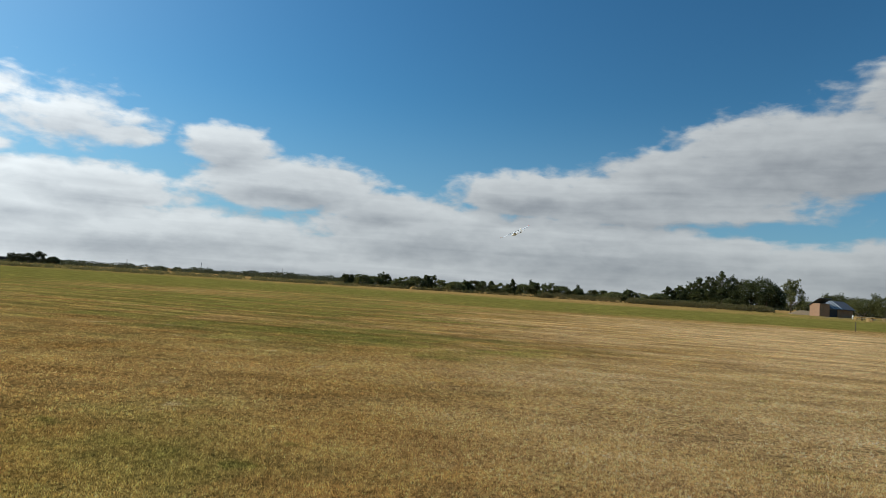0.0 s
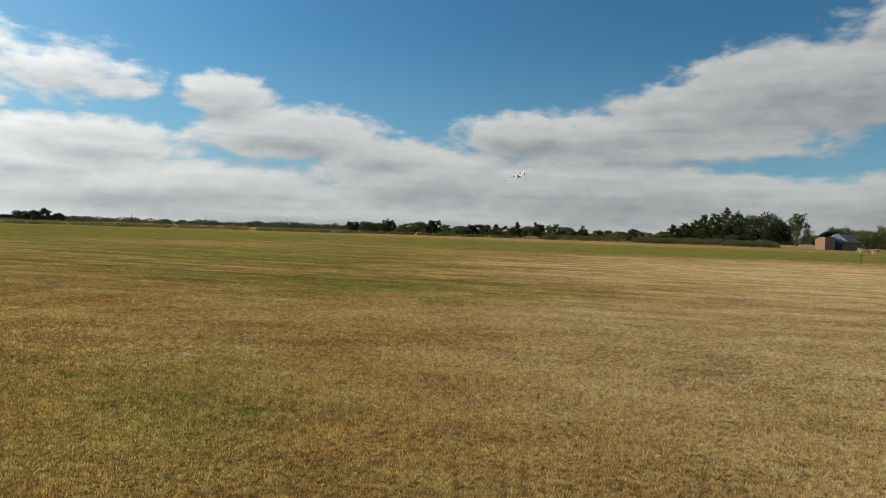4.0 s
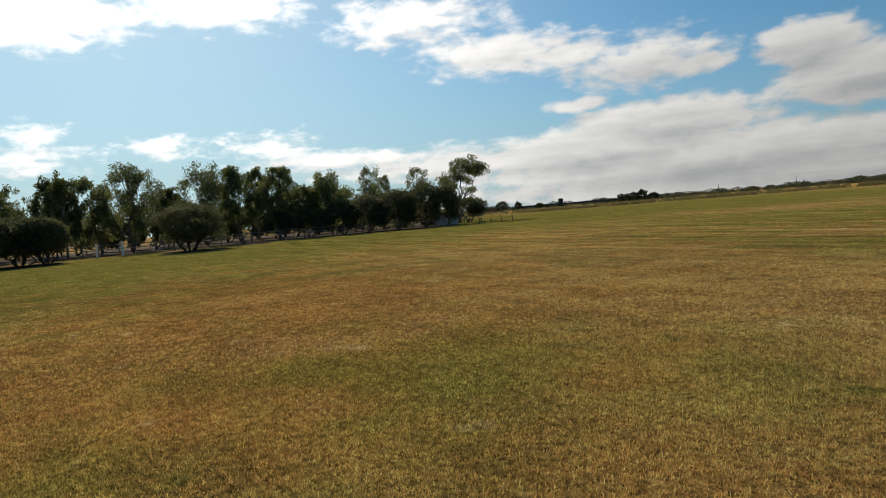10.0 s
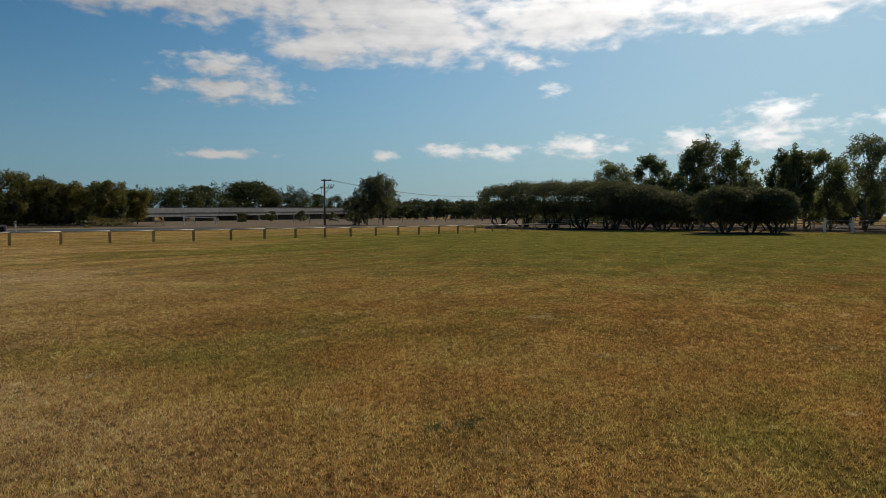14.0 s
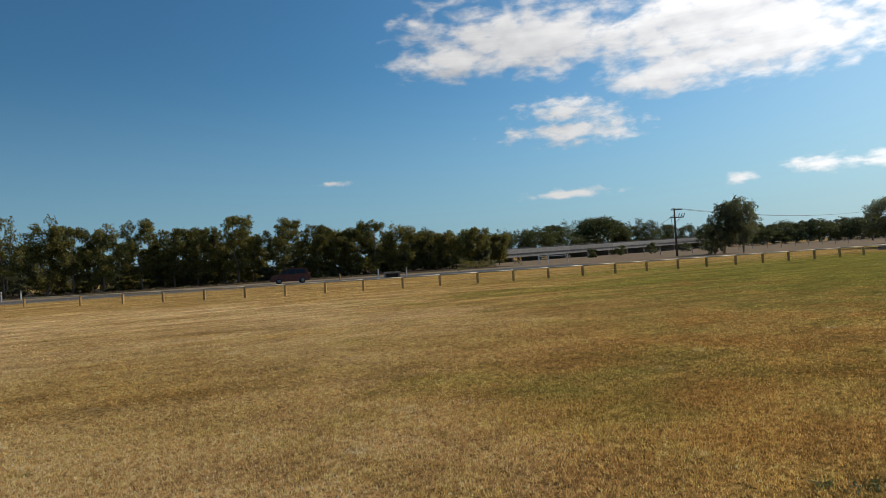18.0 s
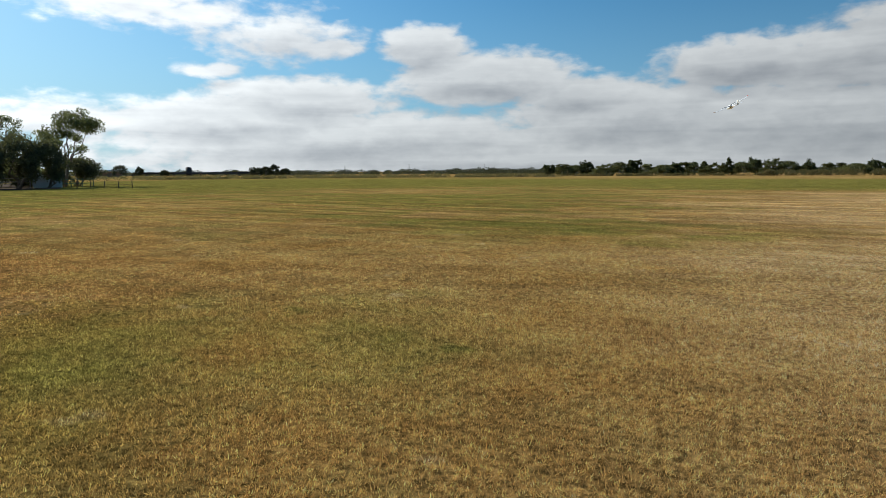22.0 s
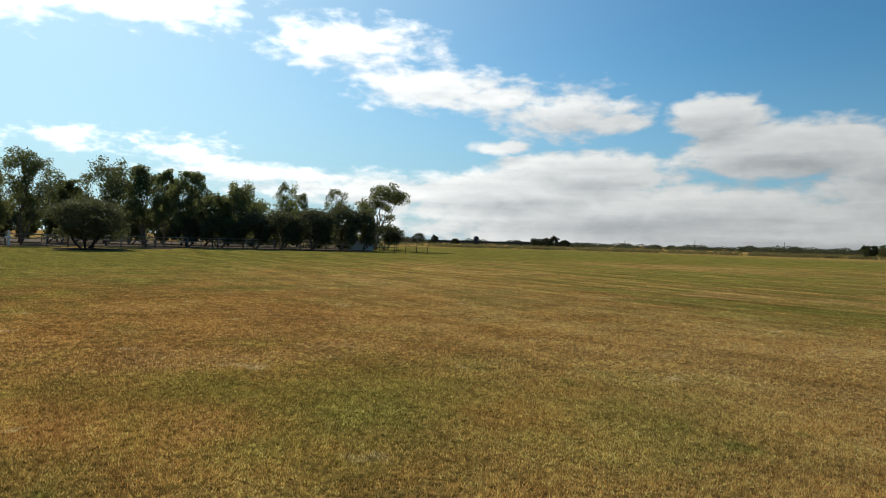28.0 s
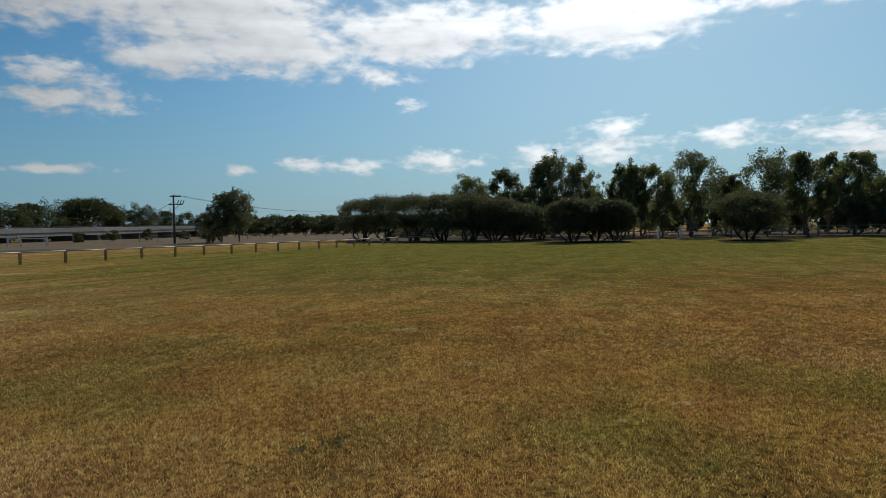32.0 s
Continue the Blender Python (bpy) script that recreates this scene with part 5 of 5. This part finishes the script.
stuff_band("rank_grass", [(-39.2, -46, 72, 78, 0.7), (-39.0, -44, 84, 90, 0.8)], 1900, 0.3, M_REED, "rank unmown grass by the wire fence", "grass", 73)
stuff_band("verge_grass", [(135, 140, 104, 112, 0.9), (140, 180, 92.5, 93.5, 0.25)], 1500, 0.15, M_REED, "dry uncut grass under the roadside trees", "grass", 74)

house = thing("house", polar(49.5, 300), "low pale-roofed house far beyond the field", "house", turn=radians(50))
part("wall", box((12, 7, 2.2), (0, 0, 1.1)), M_BRICK, house)
part("roof", box((13, 8, 0.7), (0, 0, 2.555), 0.3), M_WHITE, house)
for i, (a, e, wd) in enumerate([(48.4, 0.66, 6.5), (47.05, 0.42, 4.5), (45.2, 0.22, 4.0), (38.2, 0.36, 6.5), (37.4, 0.5, 5.0), (36.7, 0.6, 6.0), (35.8, 0.34, 5.0)]):
    tree(polar(a, 285), rise(e, 285), wd, ("dome", "round")[i % 2], 640 + i, "small dark tree standing alone on the far field", "tree", "far field trees", 900, 0.40, M_FAR, M_BARK, False)
tank = thing("water_tank", polar(43.4, 300), "dark round water tank on the far field", "water tank")
part("shell", tube("shell", [(0, 0, -0.1), (0, 0, 3.7)], 1.2, M_DARK, 20), None, tank)
part("roof", tube("roof", [(0, 0, 3.7), (0, 0, 4.0)], [1.25, 0.3], M_DARK, 20), None, tank)
viaduct = thing("low_viaduct", (0, 0, 0), "long low dark viaduct on the skyline", "bridge")
for i in range(9):
    a, b = polar(47.5 - i, 290), polar(46.5 - i, 290)
    d = b - a
    part("span", box((d.length - 0.1, 3.0, 0.75), (0, 0, 1.45), 0.0, Matrix.Rotation(math.atan2(d.y, d.x), 4, "Z")), M_DARK, viaduct).location = (a + b) / 2
    part("pier", box((0.5, 0.5, 1.1), (0, 0, 0.5)), M_DARK, viaduct).location = a
for a, e in ((18.8, 0.6), (30.8, 0.5), (25.3, 0.6), (17.9, 0.35)):
    m = thing("radio_mast", polar(a, 350), "thin far radio mast above the woods", "mast", "radio masts")
    part("shaft", tube("shaft", [(0, 0, -0.1), (0, 0, rise(e, 350))], [0.2, 0.12], M_PIPE, 6), None, m)

# ---- the model glider, banking low over the paddock ----
SPAN = 1.55
glider = new("model_glider")
glider.matrix_basis = look(polar(-1.0, 30.0, 4.2), polar(-1.0, 30.0, 3.9) + polar(24, 10.0), 26)
tagged(glider, "white foam twin-motor model glider in low flight", "model aircraft")


def flyer(name, bm, mat, parent=None, label=""):
    """Parts are drawn with the nose along -z and up along +y, as the pose looks ahead."""
    bmesh.ops.transform(bm, matrix=Matrix(((1, 0, 0, 0), (0, 0, 1, 0), (0, -1, 0, 0), (0, 0, 0, 1))), verts=bm.verts)
    return part(name, bm, mat, parent or glider, label)


def body_of(sections):
    """Rounded hull through (y, half width, half height, z) sections, y ahead."""
    bm = bmesh.new()
    loops = []
    for y, rw, rh, z in sections:
        loops.append([bm.verts.new((math.cos(t) * rw, y, z + math.sin(t) * rh)) for t in (2 * math.pi * k / 12 for k in range(12))])
    for a, b in zip(loops, loops[1:]):
        for k in range(12):
            bm.faces.new((a[k], a[(k + 1) % 12], b[(k + 1) % 12], b[k])).smooth = True
    bm.faces.new(loops[0][::-1])
    bm.faces.new(loops[-1])
    bmesh.ops.recalc_face_normals(bm, faces=bm.faces)
    return bm


def wing_of(stations):
    """A thin aerofoil through (x, lead y, trail y, z, thickness) stations; x or z may run."""
    bm = bmesh.new()
    loops = []
    for p, lead, trail, q, th, up in stations:
        ring = []
        for f, s in ((0, 0.0), (0.12, 0.8), (0.35, 1.0), (0.7, 0.6), (1.0, 0.05), (0.7, -0.25), (0.3, -0.4), (0.1, -0.35)):
            y = lead + (trail - lead) * f
            ring.append(bm.verts.new((q + s * th, y, p) if up else (p, y, q + s * th)))
        loops.append(ring)
    for a, b in zip(loops, loops[1:]):
        for k in range(8):
            bm.faces.new((a[k], a[(k + 1) % 8], b[(k + 1) % 8], b[k])).smooth = True
    bm.faces.new(loops[0][::-1])
    bm.faces.new(loops[-1])
    bmesh.ops.recalc_face_normals(bm, faces=bm.faces)
    return bm


half = SPAN / 2
hull = flyer("fuselage", body_of([(0.40, 0.012, 0.012, -0.03), (0.36, 0.045, 0.045, -0.02), (0.22, 0.062, 0.070, -0.005), (0.05, 0.058, 0.072, 0.0), (-0.12, 0.034, 0.045, 0.01), (-0.20, 0.016, 0.018, 0.012), (-0.62, 0.011, 0.012, 0.02)]), M_FOAM)
flyer("canopy", body_of([(0.26, 0.01, 0.01, 0.055), (0.20, 0.036, 0.03, 0.06), (0.08, 0.038, 0.03, 0.066), (0.0, 0.02, 0.015, 0.07)]), M_FOAM, hull)
flyer("camera_port", box((0.035, 0.03, 0.03), (0, 0.245, 0.062), 0.004), M_BLACK, hull, "black camera port")
for s in (-1, 1):
    wing = flyer("wing", wing_of([(s * 0.02, 0.12, -0.10, 0.06, 0.016, False), (s * half * 0.5, 0.105, -0.09, 0.070, 0.013, False), (s * half * 0.88, 0.075, -0.07, 0.088, 0.009, False), (s * half * 0.99, 0.03, -0.06, 0.115, 0.005, False)]), M_FOAM)
    flyer("wing_tip", wing_of([(s * half * 0.985, 0.035, -0.062, 0.116, 0.006, False), (s * half, 0.0, -0.06, 0.135, 0.004, False)]), M_RED, wing, "red taped wing tip")
    pod = flyer("motor_pod", body_of([(0.19, 0.014, 0.014, 0.075), (0.15, 0.022, 0.022, 0.075), (0.05, 0.02, 0.02, 0.07), (-0.02, 0.006, 0.006, 0.07)]), M_BLACK, wing, "black motor pod")
    pod.location = (s * 0.21, 0, 0)
    blade = flyer("propeller", box((0.20, 0.008, 0.018), (0, 0.198, 0.075), 0.003), M_BLACK, pod, "black propeller at rest")
    flyer("tailplane", wing_of([(s * 0.01, -0.52, -0.64, 0.035, 0.006, False), (s * 0.22, -0.56, -0.64, 0.045, 0.004, False)]), M_FOAM)
flyer("fin", wing_of([(0.03, -0.48, -0.64, 0.0, 0.006, True), (0.21, -0.60, -0.68, 0.0, 0.004, True)]), M_FOAM)
flyer("rudder", box((0.006, 0.07, 0.17), (0, -0.695, 0.115), 0.002), M_FOAM)

# ---- mown grass blades near the pilot ----
rng = np.random.default_rng(9)


def blades(name, r0, r1, n, height, width, tuft, mat, label):
    """Blades stand in loose tufts of about a dozen, thatch and painted shade between them."""
    m = n // 12
    r = np.sqrt(rng.uniform(r0 * r0, r1 * r1, m)) * (1 + 0.09 * rng.normal(size=m))
    a = np.radians(rng.uniform(-48, 182, m))
    centre = np.repeat(np.stack([-np.sin(a) * r, np.cos(a) * r], 1), 12, 0)
    tall = np.repeat(rng.uniform(0.6, 1.25, m), 12)
    comb = np.repeat(rng.normal(size=(m, 2)) * 0.22, 12, 0)
    n = m * 12
    root = np.zeros((n, 3))
    root[:, :2] = centre + rng.normal(size=(n, 2)) * tuft
    t = rng.uniform(0, 2 * np.pi, n)
    side = np.stack([np.cos(t), np.sin(t), np.zeros(n)], 1) * (width * rng.uniform(0.6, 1.4, n))[:, None]
    lean = rng.normal(size=(n, 3)) * 0.65
    lean[:, :2] += comb
    lean[:, 2] = 1.0
    tip = root + lean * (height * tall * rng.uniform(0.5, 1.2, n))[:, None]
    root[:, 2] = -0.01
    v = np.stack([root - side, root + side, tip], 1).reshape(-1, 3)
    return tagged(new(name, mesh_from(name, v, np.arange(3 * n).reshape(n, 3), mat)), label, "grass", kind="stuff")


blades("grass", 2.2, 8.0, 640000, 0.026, 0.0050, 0.055, M_BLADE, "short dry mown grass blades, tan and green")
blades("grass", 8.0, 17.0, 430000, 0.027, 0.0090, 0.06, M_BLADE_MID, "short dry mown grass blades farther out")
blades("grass", 17.0, 38.0, 300000, 0.032, 0.018, 0.08, M_BLADE_FAR, "short dry mown grass blades at the middle distance")
blades("grass", 38.0, 85.0, 120000, 0.036, 0.034, 0.2, M_BLADE_FAR, "short dry mown grass tufts far out")


# ---- a few flat weeds in the turf ----
def weed(x, y, size, seed):
    w_rng = np.random.default_rng(seed)
    w_root = thing("weed", (x, y, 0.0), "small olive flat weed in the dry turf", "weed", "weeds")
    spots = w_rng.normal(size=(70, 3)) * (size * 0.9, size * 0.6, 0.0)
    spots[:, 2] = w_rng.uniform(0.0, 0.028, 70)
    v, f = leaf_data(spots, 0.026, 0.009, w_rng)
    part("leaves", mesh_from("leaves", v, f, M_WEED), None, w_root)


for x, y, size, seed in ((-4.80, -1.70, 0.12, 1), (-4.62, -1.92, 0.07, 2)):
    weed(x, y, size, seed)
